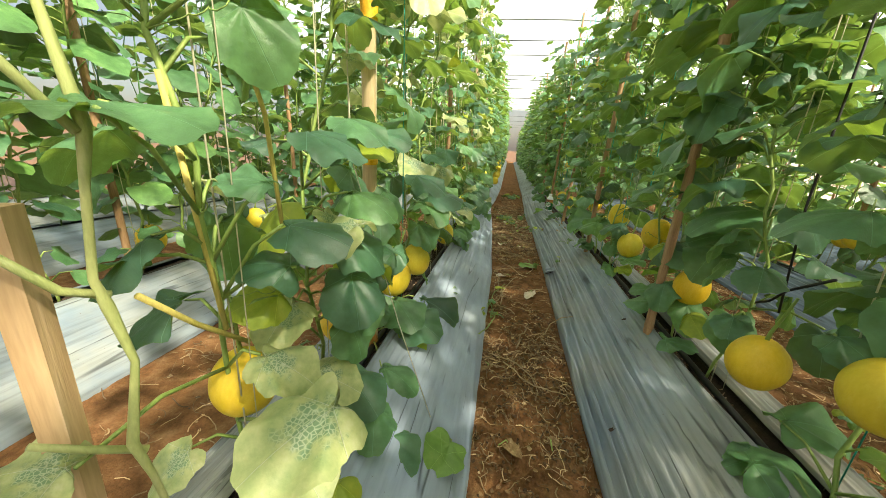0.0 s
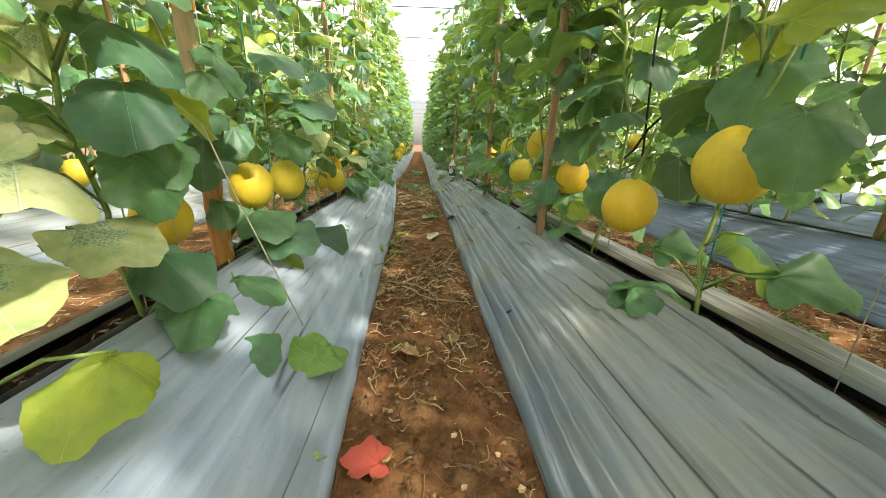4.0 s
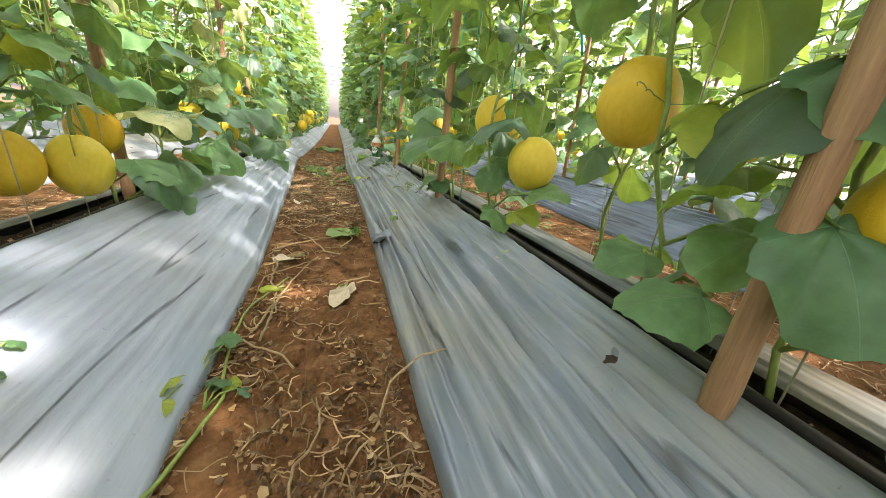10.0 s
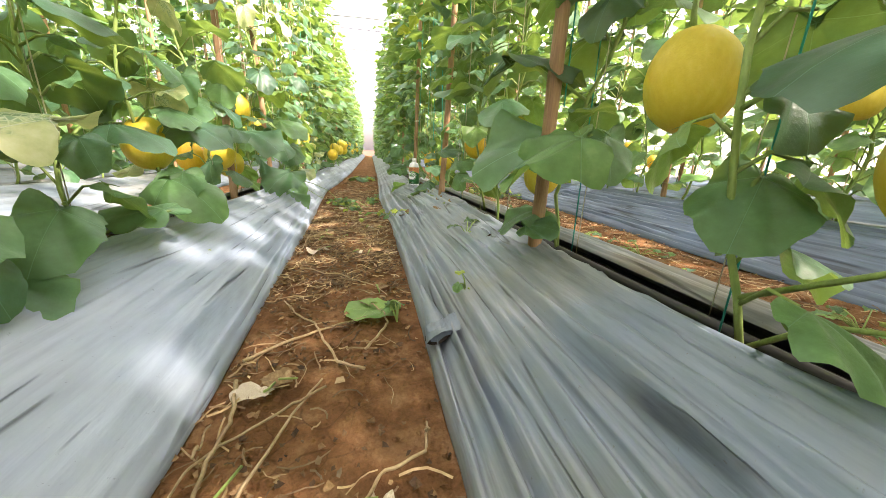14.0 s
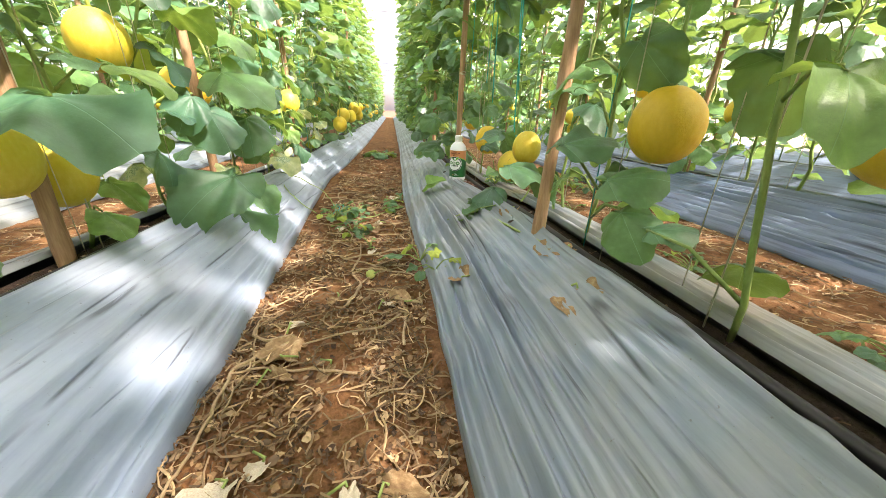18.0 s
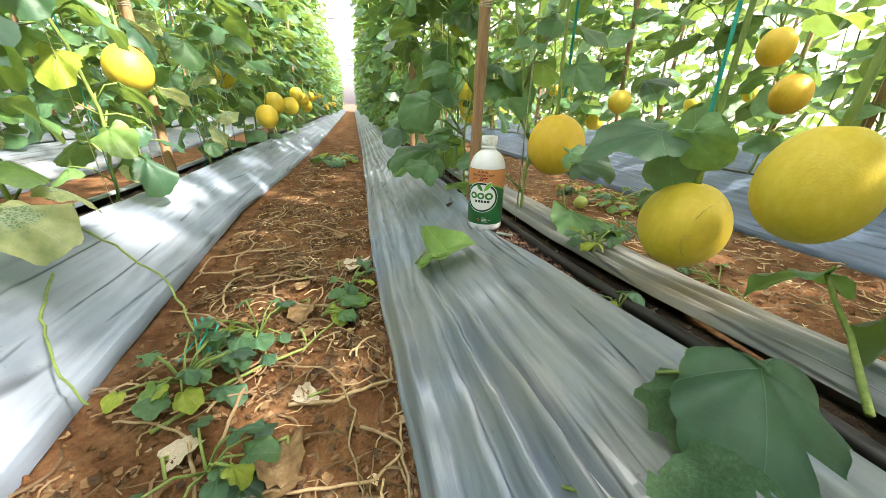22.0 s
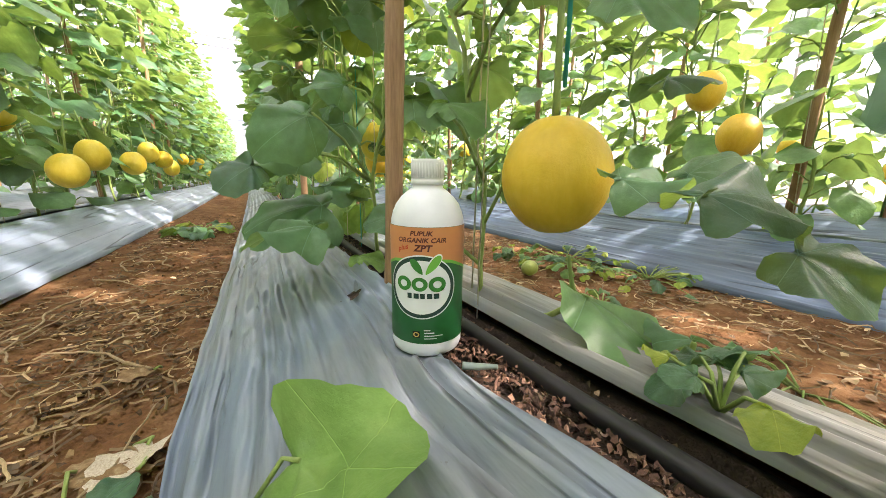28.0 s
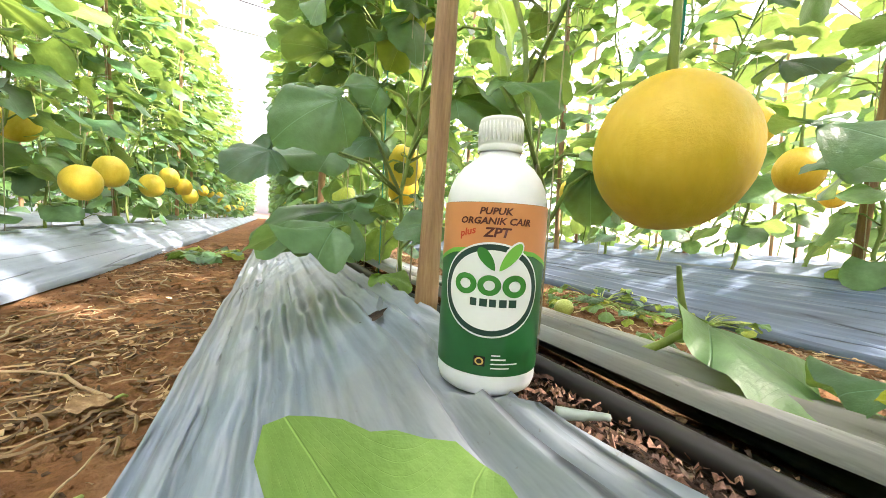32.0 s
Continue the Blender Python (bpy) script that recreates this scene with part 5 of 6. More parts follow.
for k in range(36):
    rib = bmesh.new()
    a = k * math.tau / 36
    tube(rib, ((0.0173 * math.cos(a), 0.0173 * math.sin(a), 0.2065), (0.0173 * math.cos(a), 0.0173 * math.sin(a), 0.2225)), 0.0006, 4)
    part("rib", rib, MAT_CAP, cap_ob)

lab = bmesh.new()
lathe(lab, ((BR + 0.0003, 0.0185), (BR + 0.0005, 0.0190), (BR + 0.0005, 0.1535), (BR + 0.0003, 0.154)), 96)
label_sheet = part("label", lab, MAT_GREEN, bottle, "dark green and orange printed label")
HALF_U = BR * 1.75
wave = lambda u: 0.1135 + 0.006 * math.cos(u / BR * 1.2) - 0.010 * max(0, abs(u / BR) - 0.8)
patch("label_top", -HALF_U, HALF_U, wave, lambda u: 0.1538, 0.0009, MAT_ORANGE)
patch("label_swoosh", -HALF_U, HALF_U, lambda u: wave(u) - 0.0035, wave, 0.0010, MAT_LIME, 40, 1)
CU, CV = 0.0, 0.0865
round_patch("emblem_rim", CU, CV, 0.0, 0.0372, 0.0012, MAT_DISC, 64)
round_patch("emblem_ring", CU, CV, 0.0, 0.0357, 0.0015, MAT_INK, 64)
round_patch("emblem_disc", CU, CV, 0.0, 0.0312, 0.0018, MAT_DISC, 64)
for u, r in ((-0.0178, 0.0083), (-0.0010, 0.0080), (0.0165, 0.0088)):
    round_patch("emblem_shape", u, CV + 0.004, r * 0.48, r, 0.0022, MAT_LOGO, 36)


def leaf_patch(u, v, length, width, turn, material, lift):
    bm = bmesh.new()
    rim = []
    for i in range(28):
        q = i / 28 * math.tau
        a = length * 0.5 * (1 - math.cos(q))
        b = width * math.sin(q) * abs(math.sin(q / 2)) ** 0.6
        rim.append(bm.verts.new(wrap(u + a * math.cos(turn) - b * math.sin(turn), v + a * math.sin(turn) + b * math.cos(turn), lift)))
    c = bm.verts.new(wrap(u + 0.55 * length * math.cos(turn), v + 0.55 * length * math.sin(turn), lift))
    for i in range(28):
        bm.faces.new((c, rim[i], rim[(i + 1) % 28]))
    return part("emblem_leaf", bm, material, label_sheet)


leaf_patch(0.0020, CV + 0.0155, 0.0205, 0.0048, 2.15, MAT_LOGO, 0.0026)
leaf_patch(0.0040, CV + 0.0145, 0.0285, 0.0062, 0.98, MAT_DISC, 0.0024)
leaf_patch(0.0050, CV + 0.0155, 0.0255, 0.0050, 0.98, MAT_LIME, 0.0027)
for k, w in enumerate((0.0046, 0.0052, 0.0046, 0.0052, 0.0055)):
    u = -0.0135 + 0.0066 * k
    patch("emblem_bar", u, u + w, lambda q: CV - 0.0125, lambda q: CV - 0.0065, 0.0022, MAT_INK, 3, 1)
patch("mark", -0.0085, -0.0005, lambda u: 0.0265, lambda u: 0.0345, 0.0012, MAT_NOIR, 6, 1)
round_patch("mark_ring", -0.0045, 0.0305, 0.0019, 0.0031, 0.0016, MAT_GOLD, 24)
for k, (w, h) in enumerate(((0.0065, 0.0010), (0.0105, 0.0013), (0.0195, 0.0010), (0.0135, 0.0010))):
    v = 0.0362 - 0.0034 * k
    patch("small_print", 0.0035, 0.0035 + w, lambda u, v=v: v - 0.001, lambda u, v=v, h=h: v - 0.001 + h, 0.0012, MAT_DISC, 6, 1)


def print_text(words, u, v, size, material, slant=0.25, turn=0.0, bold=0.0):
    cu = bpy.data.curves.new("letters", "FONT")
    cu.body, cu.size, cu.align_x, cu.align_y, cu.shear, cu.offset, cu.resolution_u = words, size, "CENTER", "CENTER", slant, bold, 2
    tmp = new("letters", cu)
    me = bpy.data.meshes.new_from_object(tmp.evaluated_get(bpy.context.evaluated_depsgraph_get()))
    bpy.data.objects.remove(tmp)
    c, s = math.cos(turn), math.sin(turn)
    for p in me.vertices:
        x, y = p.co.x * c - p.co.y * s, p.co.x * s + p.co.y * c
        p.co = wrap(u + x, v + y, 0.0014)
    me.materials.clear()
    me.materials.append(material)
    ob = new("lettering", me)
    ob.parent = label_sheet
    return ob


print_text("PUPUK", 0.0, 0.1470, 0.0072, MAT_BROWN_INK, 0.2, 0, 0.00022)
print_text("ORGANIK CAIR", 0.0, 0.1395, 0.0072, MAT_BROWN_INK, 0.2, 0, 0.00022)
print_text("ZPT", 0.0015, 0.1308, 0.0098, MAT_BROWN_INK, 0.2, 0, 0.00035)
print_text("plus", -0.0195, 0.1305, 0.0078, MAT_RED_INK, 0.35, 0.3, 0.0002)


# ---- fallen leaves and litter that can be told apart ----
def curled_leaf(seed, material, curl=0.5, n=34, rings=5, ragged=0.0):
    v, f = leaf_shape(n, rings, seed, 0.05, 0.035, 0.05)
    rs = random.Random(seed)
    out = []
    for x, y, z in v:
        y -= 0.42
        z += curl * (x * 0.8 + y * 0.5) ** 2 + 0.06 * n3(x * 4 + seed, y * 4, 1.0) + 0.02 * n3(x * 14, y * 14, seed)
        k = 1 + ragged * n3(math.atan2(x, y) * 3, seed) if x * x + y * y > 0.1 else 1
        out.append((x * k, y * k, z))
    low = min(q[2] for q in out)
    return pydata("blade", [(x, y, z - low) for x, y, z in out], f, material)


def fallen(name, label, x, y, z, size, material, spin, tilt=(0, 0), curl=0.5, seed=1, ragged=0.0, stalk=0.0, slim=1.0):
    e = new(name)
    e.matrix_world = pose(x, y, z, tilt[0], tilt[1], 0) @ Matrix.Rotation(radians(spin), 4, "Z")
    ob = new("blade", curled_leaf(seed, material, curl, ragged=ragged))
    ob.parent = e
    ob.matrix_basis = Matrix.Diagonal((size * slim, size, size, 1))
    bm = bmesh.new()
    zs = 0.012
    tube(bm, ((0, -0.30 * size, zs), (0.01 * size, -0.42 * size, zs + 0.004), (0.03, -0.42 * size - stalk, 0.004)), 0.0022, 5)
    part("petiole", bm, MAT_STEM, e)
    return tagged(e, label, "leaf", "fallen leaves")


fallen("fallen_leaf", "fresh light green curled leaf fallen on grey mulch", 0.492, 5.322, 0.130, 0.128, MAT_LEAF_FRESH, -141, (0, -32), 1.25, 4, 0.06, stalk=0.02, slim=0.86)
fallen("fallen_leaf", "green fallen leaf lying on the smoother mulch sheet", -0.058, 1.462, 0.088, 0.120, MAT_LEAF_FRESH, 160, (0, 26), 0.3, 5, 0.03)
fallen("fallen_leaf", "bleached dry leaf lying on the soil path", 0.258, 2.82, 0.008, 0.115, MAT_LEAF_BLEACHED, 158, (0, 0), 0.35, 7, 0.22, slim=0.5)
fallen("fallen_leaf", "green fallen leaf on the soil path", 0.275, 3.385, 0.010, 0.125, MAT_LEAF_FRESH, 75, (0, 0), 0.45, 9, 0.10)
fallen("fallen_leaf", "small yellowing leaf on the soil path", 0.070, 2.86, 0.010, 0.058, MAT_LEAF_YELLOW, 80, (0, 0), 0.7, 11, slim=0.5)
fallen("fallen_leaf", "brown dry curled leaf on grey mulch", 0.612, 4.135, 0.166, 0.085, MAT_LEAF_DRY, 150, (0, -22), 0.8, 13, 0.3)
fallen("fallen_leaf", "wilted dark green leaf on grey mulch", 0.572, 4.770, 0.152, 0.07, MAT_LEAF, 40, (0, -28), 1.0, 15, 0.25, 0.05)
fallen("fallen_leaf", "wilted dark green leaf on grey mulch", 0.606, 4.842, 0.168, 0.075, MAT_LEAF, 130, (0, -26), 1.2, 14, 0.25, 0.0)
fallen("fallen_leaf", "wilted dark green leaf on grey mulch", 0.535, 4.765, 0.130, 0.07, MAT_LEAF, 200, (0, -28), 1.2, 16, 0.3, 0.06)
fallen("fallen_leaf", "brown dry leaf at the sheet's edge", 0.455, 4.42, 0.078, 0.06, MAT_LEAF_DRY, 10, (0, -25), 1.0, 17, 0.3)
fallen("fallen_leaf", "tan dry leaf on the bed's edge", 0.655, 4.335, 0.178, 0.085, MAT_LEAF_DRY, 70, (0, -10), 0.5, 19, 0.3)
fallen("fallen_leaf", "brown dry leaf on the straw-covered path", 0.050, 4.25, 0.012, 0.080, MAT_LEAF_DRY, 20, (0, 0), 0.4, 21, 0.3)
fallen("fallen_leaf", "brown dry leaf on grey mulch", 0.655, 4.66, 0.178, 0.06, MAT_LEAF_DRY, 120, (0, -12), 0.6, 22, 0.3)
fallen("fallen_leaf", "reddish dry leaf on the soil path", 0.085, 1.262, 0.010, 0.075, surface("red_dry_leaf", ((0.3, (0.35, 0.04, 0.03)), (0.7, (0.60, 0.12, 0.08))), 40.0, 0.7), 75, (0, 0), 0.4, 23, 0.4)
fallen("fallen_leaf", "small green leaf on the soil path", 0.297, 5.36, 0.010, 0.06, MAT_LEAF_FRESH, 60, (0, 0), 0.5, 25)
fallen("fallen_leaf", "pale torn leaf scrap on grey mulch", 0.640, 2.628, 0.196, 0.030, MAT_LEAF_BLEACHED, 30, (0, -20), 0.4, 27, 0.4)
fallen("fallen_leaf", "pale dry leaf scrap on the soil path", 0.10, 3.13, 0.010, 0.05, MAT_LEAF_DRY, 30, (0, 0), 0.6, 29, 0.4)


def sprig(label, x, y, z, count, size, seed, spread=0.07):
    """A small weed or cut shoot: runners with a few leaves."""
    rs = random.Random(seed)
    e = new("weed")
    e.matrix_world = pose(x, y, z)
    for k in range(count):
        a = rs.uniform(0, 6.28)
        d = rs.uniform(0.4, 1.0) * spread
        tip = Vector((d * math.cos(a), d * math.sin(a), rs.uniform(0.008, 0.05)))
        bm = bmesh.new()
        tube(bm, ((0, 0, 0.002), tip * 0.5 + Vector((0, 0, 0.012)), tip), (0.0022, 0.0018, 0.0014), 5)
        part("stem", bm, MAT_STEM, e)
        ob = new("leaf", LEAF_KIND["G"][rs.randrange(8)] if rs.random() < 0.86 else LEAF_KIND["Y"][rs.randrange(4)])
        ob.parent = e
        ob.matrix_basis = leaf_pose(tip, a + rs.uniform(-0.6, 0.6), rs.uniform(-0.2, 0.6), rs.uniform(-0.4, 0.4), size * rs.uniform(0.6, 1.1))
    return tagged(e, label, "weed", "weeds on the path")


W = "small green weed shoot growing on the path's edge"
sprig(W, 0.365, 4.64, 0.03, 6, 0.075, 1)
sprig(W, 0.40, 4.53, 0.05, 4, 0.04, 2)
sprig(W, 0.0, 2.50, 0.012, 7, 0.045, 3, 0.09)
sprig(W, 0.03, 2.43, 0.01, 4, 0.035, 4)
CUT = "heap of wilting cut green shoots on the path"
sprig(CUT, 0.025, 5.17, 0.012, 18, 0.040, 5, 0.085)
sprig(CUT, 0.111, 5.28, 0.012, 18, 0.038, 18, 0.085)
sprig(CUT, 0.28, 5.43, 0.012, 9, 0.036, 19, 0.06)
sprig(CUT, 0.115, 5.00, 0.012, 10, 0.038, 20, 0.06)
sprig(CUT, 0.223, 5.315, 0.012, 5, 0.04, 22, 0.05)
sprig(W, 0.16, 7.5, 0.01, 26, 0.09, 6, 0.17)
sprig(W, -0.205, 2.39, 0.122, 3, 0.035, 9, 0.05)
sprig(W, 0.49, 3.27, 0.098, 3, 0.028, 10, 0.03)
sprig(W, 0.585, 3.62, 0.155, 4, 0.04, 12, 0.05)
sprig(W, 0.33, 3.30, 0.02, 5, 0.035, 13, 0.04)
sprig(W, 1.55, 6.05, 0.01, 30, 0.05, 14, 0.20)
sprig(W, 1.62, 5.75, 0.01, 24, 0.045, 21, 0.18)
sprig(W, 0.705, 5.05, 0.128, 6, 0.026, 15, 0.045)
sprig("yellowing cut shoot lying in the bed's slit", 0.765, 5.205, 0.160, 10, 0.042, 16, 0.042)
sprig("small yellow melon flower and shoot on the path", 0.20, 4.81, 0.01, 3, 0.025, 17, 0.03)


def cut_shoot(label, stems, leaves):
    """A pruned vine tip: thick stems, each a run of points with its radius, and drooping blades."""
    e = new("cut_shoot")
    base = Vector(stems[0][0][0])
    e.matrix_world = Matrix.Translation(base)
    for pts, thick, fade in stems:
        q = [Vector(p) - base for p in pts]
        fine = []
        for i in range(len(q) - 1):
            before, after = q[max(0, i - 1)], q[min(len(q) - 1, i + 2)]
            for j in range(5):
                u = j / 5
                fine.append(0.5 * (2 * q[i] + (q[i + 1] - before) * u + (2 * before - 5 * q[i] + 4 * q[i + 1] - after) * u * u + (3 * q[i] - before - 3 * q[i + 1] + after) * u ** 3))
        fine.append(q[-1])
        bm = bmesh.new()
        tube(bm, fine, [thick * (1 + (fade - 1) * i / (len(fine) - 1)) for i in range(len(fine))], 9)
        part("stem", bm, MAT_STEM, e)
    for at, az, droop, roll, size, kind, k in leaves:
        ob = new("leaf", LEAF_KIND[kind][k])
        ob.parent = e
        ob.matrix_basis = leaf_pose(Vector(at) - base, az, droop, roll, size)
    return tagged(e, label, "cut shoot", "cut shoots")


cut_shoot("cut green shoot with one large folded leaf lying on dusty mulch",
          ((((0.788, 5.437, 0.150), (0.800, 5.415, 0.163), (0.818, 5.392, 0.187)), 0.0042, 1.0),
           (((0.818, 5.392, 0.184), (0.811, 5.398, 0.212), (0.806, 5.402, 0.248)), 0.0046, 0.45)),
          (((0.816, 5.392, 0.200), -1.30, 0.38, -0.12, 0.138, "G", 1),))
cut_shoot("bent green vine tip with one small leaf lying on dusty mulch",
          ((((0.868, 5.165, 0.128), (0.862, 5.225, 0.122), (0.846, 5.258, 0.132), (0.840, 5.262, 0.158), (0.842, 5.262, 0.180)), 0.0040, 0.7),),
          (((0.846, 5.262, 0.179), 0.9, 0.12, 0.10, 0.070, "G", 2),))

for k in range(14):
    rs = random.Random(820 + k)
    sprig("green weed on the neighbouring straw-covered path", rs.uniform(1.15, 1.66), 1.6 + 0.36 * k + rs.uniform(-0.1, 0.1), 0.008, 12, rs.uniform(0.03, 0.05), 820 + k, rs.uniform(0.07, 0.15))

# dry vines that lie across the path
MAT_DRY_VINE = surface("dry_tan_vine", ((0.3, (0.34, 0.23, 0.12)), (0.6, (0.50, 0.37, 0.21)), (0.8, (0.62, 0.50, 0.32))), 30.0, 0.75, vary=0.4)
def dry_vine(points, thick, material=MAT_DRY_VINE, label="dry tan vine stem lying on the soil"):
    bm = bmesh.new()
    pts = [Vector(p) for p in points]
    fine = []
    for i in range(len(pts) - 1):
        for k in range(6):
            q = pts[i].lerp(pts[i + 1], k / 6)
            fine.append(q + Vector((0.006 * n3(q.x * 30, q.y * 30, i), 0.006 * n3(q.y * 30, q.x * 30, i + 3), 0.002 * n3(q.x * 20, q.y * 20))))
    fine.append(pts[-1])
    tube(bm, fine, [thick * (1.1 - 0.5 * i / len(fine)) for i in range(len(fine))], 6)
    return tagged(obj("dry_vine", bm, material), label, "dry vine", "dry vines on the path")


dry_vine(((-0.02, 2.18, 0.05), (0.02, 2.30, 0.02), (0.05, 2.45, 0.012), (0.02, 2.62, 0.012), (0.03, 2.75, 0.02), (0.10, 2.95, 0.012)), 0.0035, MAT_STEM, "pale green cut vine lying along the path's edge")
dry_vine(((0.06, 2.66, 0.012), (0.10, 2.86, 0.012), (0.14, 3.02, 0.012), (0.18, 3.12, 0.012)), 0.003)
dry_vine(((0.08, 2.62, 0.012), (0.09, 2.78, 0.012), (0.06, 2.82, 0.014)), 0.003)
dry_vine(((0.02, 3.20, 0.013), (0.10, 3.27, 0.014), (0.20, 3.33, 0.012), (0.26, 3.36, 0.012)), 0.0032)
dry_vine(((0.30, 2.33, 0.012), (0.34, 2.42, 0.03), (0.40, 2.43, 0.075), (0.45, 2.42, 0.09)), 0.0026)
dry_vine(((0.16, 4.42, 0.012), (0.19, 4.52, 0.014), (0.15, 4.63, 0.013), (0.17, 4.74, 0.012), (0.16, 4.86, 0.012)), 0.0038)
dry_vine(((0.30, 4.25, 0.012), (0.31, 4.38, 0.012), (0.29, 4.47, 0.013), (0.20, 4.50, 0.015)), 0.003)
dry_vine(((0.32, 4.66, 0.012), (0.22, 4.66, 0.014), (0.12, 4.72, 0.015), (0.05, 4.80, 0.013), (0.08, 4.90, 0.012), (0.18, 4.92, 0.012)), 0.003)
dry_vine(((0.60, 4.60, 0.175), (0.63, 4.47, 0.178), (0.655, 4.36, 0.186), (0.65, 4.25, 0.182), (0.63, 4.15, 0.17)), 0.0034, MAT_STEM, "pale cut vine lying on the bed's edge")
dry_vine(((0.02, 5.08, 0.012), (0.10, 5.16, 0.014), (0.20, 5.22, 0.013), (0.27, 5.33, 0.012)), 0.003, MAT_STEM, "pale green cut vine on the path")
for k in range(46):
    rs = random.Random(300 + k)
    x, y = rs.uniform(-0.02, 0.31), rs.uniform(1.5, 6.8) if k % 3 else rs.uniform(4.1, 5.6)
    a = rs.uniform(0, 6.28)
    pts = []
    for i in range(rs.randrange(5, 9)):
        pts.append((min(max(x, edge_left(y) + 0.03), 0.35), y, 0.012 + 0.008 * rs.random()))
        a += rs.uniform(-0.6, 0.6)
        x, y = x + 0.06 * math.cos(a), y + 0.06 * math.sin(a)
    dry_vine(pts, rs.uniform(0.0016, 0.0036), MAT_DRY_VINE)


# brown leaf scraps among the straw, and a green runner over the sheet
for k in range(30):
    rs = random.Random(500 + k)
    y = rs.uniform(4.15, 5.9) if k < 20 else rs.uniform(1.4, 4.0)
    fallen("fallen_leaf", "small brown dry leaf scrap among the straw", rs.uniform(0.03, 0.31), y, 0.009, rs.uniform(0.028, 0.07), (MAT_LEAF_DRY, MAT_LEAF_DRY, MAT_LEAF_BLEACHED)[k % 3], rs.uniform(0, 360), (rs.uniform(-12, 12), rs.uniform(-12, 12)), rs.uniform(0.4, 1.1), 60 + k % 9, 0.35, slim=rs.uniform(0.5, 0.9))
dry_vine(((0.630, 5.374, 0.152), (0.646, 5.367, 0.151), (0.663, 5.360, 0.149)), 0.0042, plain("grey_green_tube", (0.36, 0.43, 0.41), 0.4), "short cut piece of pale grey plastic tube on the bed")
RUNNER = "thin green vine runner trailing over the mulch edge"
dry_vine(((-0.30, 5.58, 0.16), (-0.25, 5.40, 0.135), (-0.17, 5.24, 0.115), (-0.095, 5.14, 0.09), (-0.035, 5.085, 0.07)), 0.0026, MAT_STEM, RUNNER)
dry_vine(((-0.30, 5.56, 0.165), (-0.18, 5.46, 0.15), (-0.055, 5.36, 0.105), (0.02, 5.25, 0.05), (0.03, 5.20, 0.02)), 0.0024, MAT_STEM, RUNNER)
for k in range(3):
    dry_vine(((0.0 + 0.012 * k, 5.30, 0.05), (0.015 + 0.02 * k, 5.26, 0.035 + 0.01 * k), (0.0 + 0.02 * k, 5.215, 0.02)), 0.0022, MAT_TEAL, "scrap of teal raffia on the path's edge")

# ---- straw and crumbs, beyond counting ----
def litter(name, label, area, count, flakes, seed, z_of, long=0.09, material=MAT_STRAW, lo=0.0005, hi=0.0020, heap=None, flake=(0.003, 0.010)):
    rs = random.Random(seed)
    V, Fc = [], []

    def place():
        while True:
            x, y = rs.uniform(area[0], area[1]), rs.uniform(area[2], area[3])
            if heap is None or rs.random() < heap(x, y):
                return x, y

    for _ in range(count):
        x, y = place()
        a, r = rs.uniform(0, 6.28), rs.uniform(lo, hi)
        seg, step = 4, rs.uniform(0.2, 1.0) ** 1.5 * 1.25 * long / 4
        bend = rs.uniform(-0.5, 0.5)
        z = rs.uniform(0.003, 0.012)
        b0 = len(V)
        for i in range(seg + 1):
            zz = z_of(x, y) + z + 0.004 * rs.random()
            nx_, ny_ = -math.sin(a) * r, math.cos(a) * r
            V += [(x + nx_, y + ny_, zz), (x, y, zz + 1.5 * r), (x - nx_, y - ny_, zz)]
            a += bend + rs.uniform(-0.25, 0.25)
            x, y = x + step * math.cos(a), y + step * math.sin(a)
        for i in range(seg):
            p = b0 + 3 * i
            Fc += [(p, p + 1, p + 4, p + 3), (p + 1, p + 2, p + 5, p + 4)]
    for _ in range(flakes):
        x, y = place()
        a, r = rs.uniform(0, 6.28), rs.uniform(*flake)
        z = z_of(x, y) + 0.004
        b0 = len(V)
        for k in range(5):
            q = a + k * 1.2566 + rs.uniform(-0.3, 0.3)
            rr = r * rs.uniform(0.6, 1.2)
            V.append((x + rr * math.cos(q), y + rr * math.sin(q), z + rs.uniform(0, 0.008)))
        V.append((x, y, z + 0.004))
        for k in range(5):
            Fc.append((b0 + 5, b0 + k, b0 + (k + 1) % 5))
    return tagged(new(name, pydata(name, V, Fc, material, False)), label, "plant litter", "", "stuff")


def path_heap(x, y):
    mound = 0.9 * math.exp(-((y - 2.1) / 0.35) ** 2) + 0.8 * math.exp(-((y - 4.5) / 0.55) ** 2) + 0.5 * math.exp(-((y - 5.8) / 0.5) ** 2) + 0.7 * math.exp(-((y - 3.85) / 0.35) ** 2) - 0.08 * math.exp(-((y - 2.95) / 0.3) ** 2)
    return min(1.0, (0.10 + mound + 0.5 * max(0.0, n3(x * 3, y * 0.9, 6.0))) * max(0.12, 0.65 + 1.3 * n3(x * 9, y * 7, 2.0)))


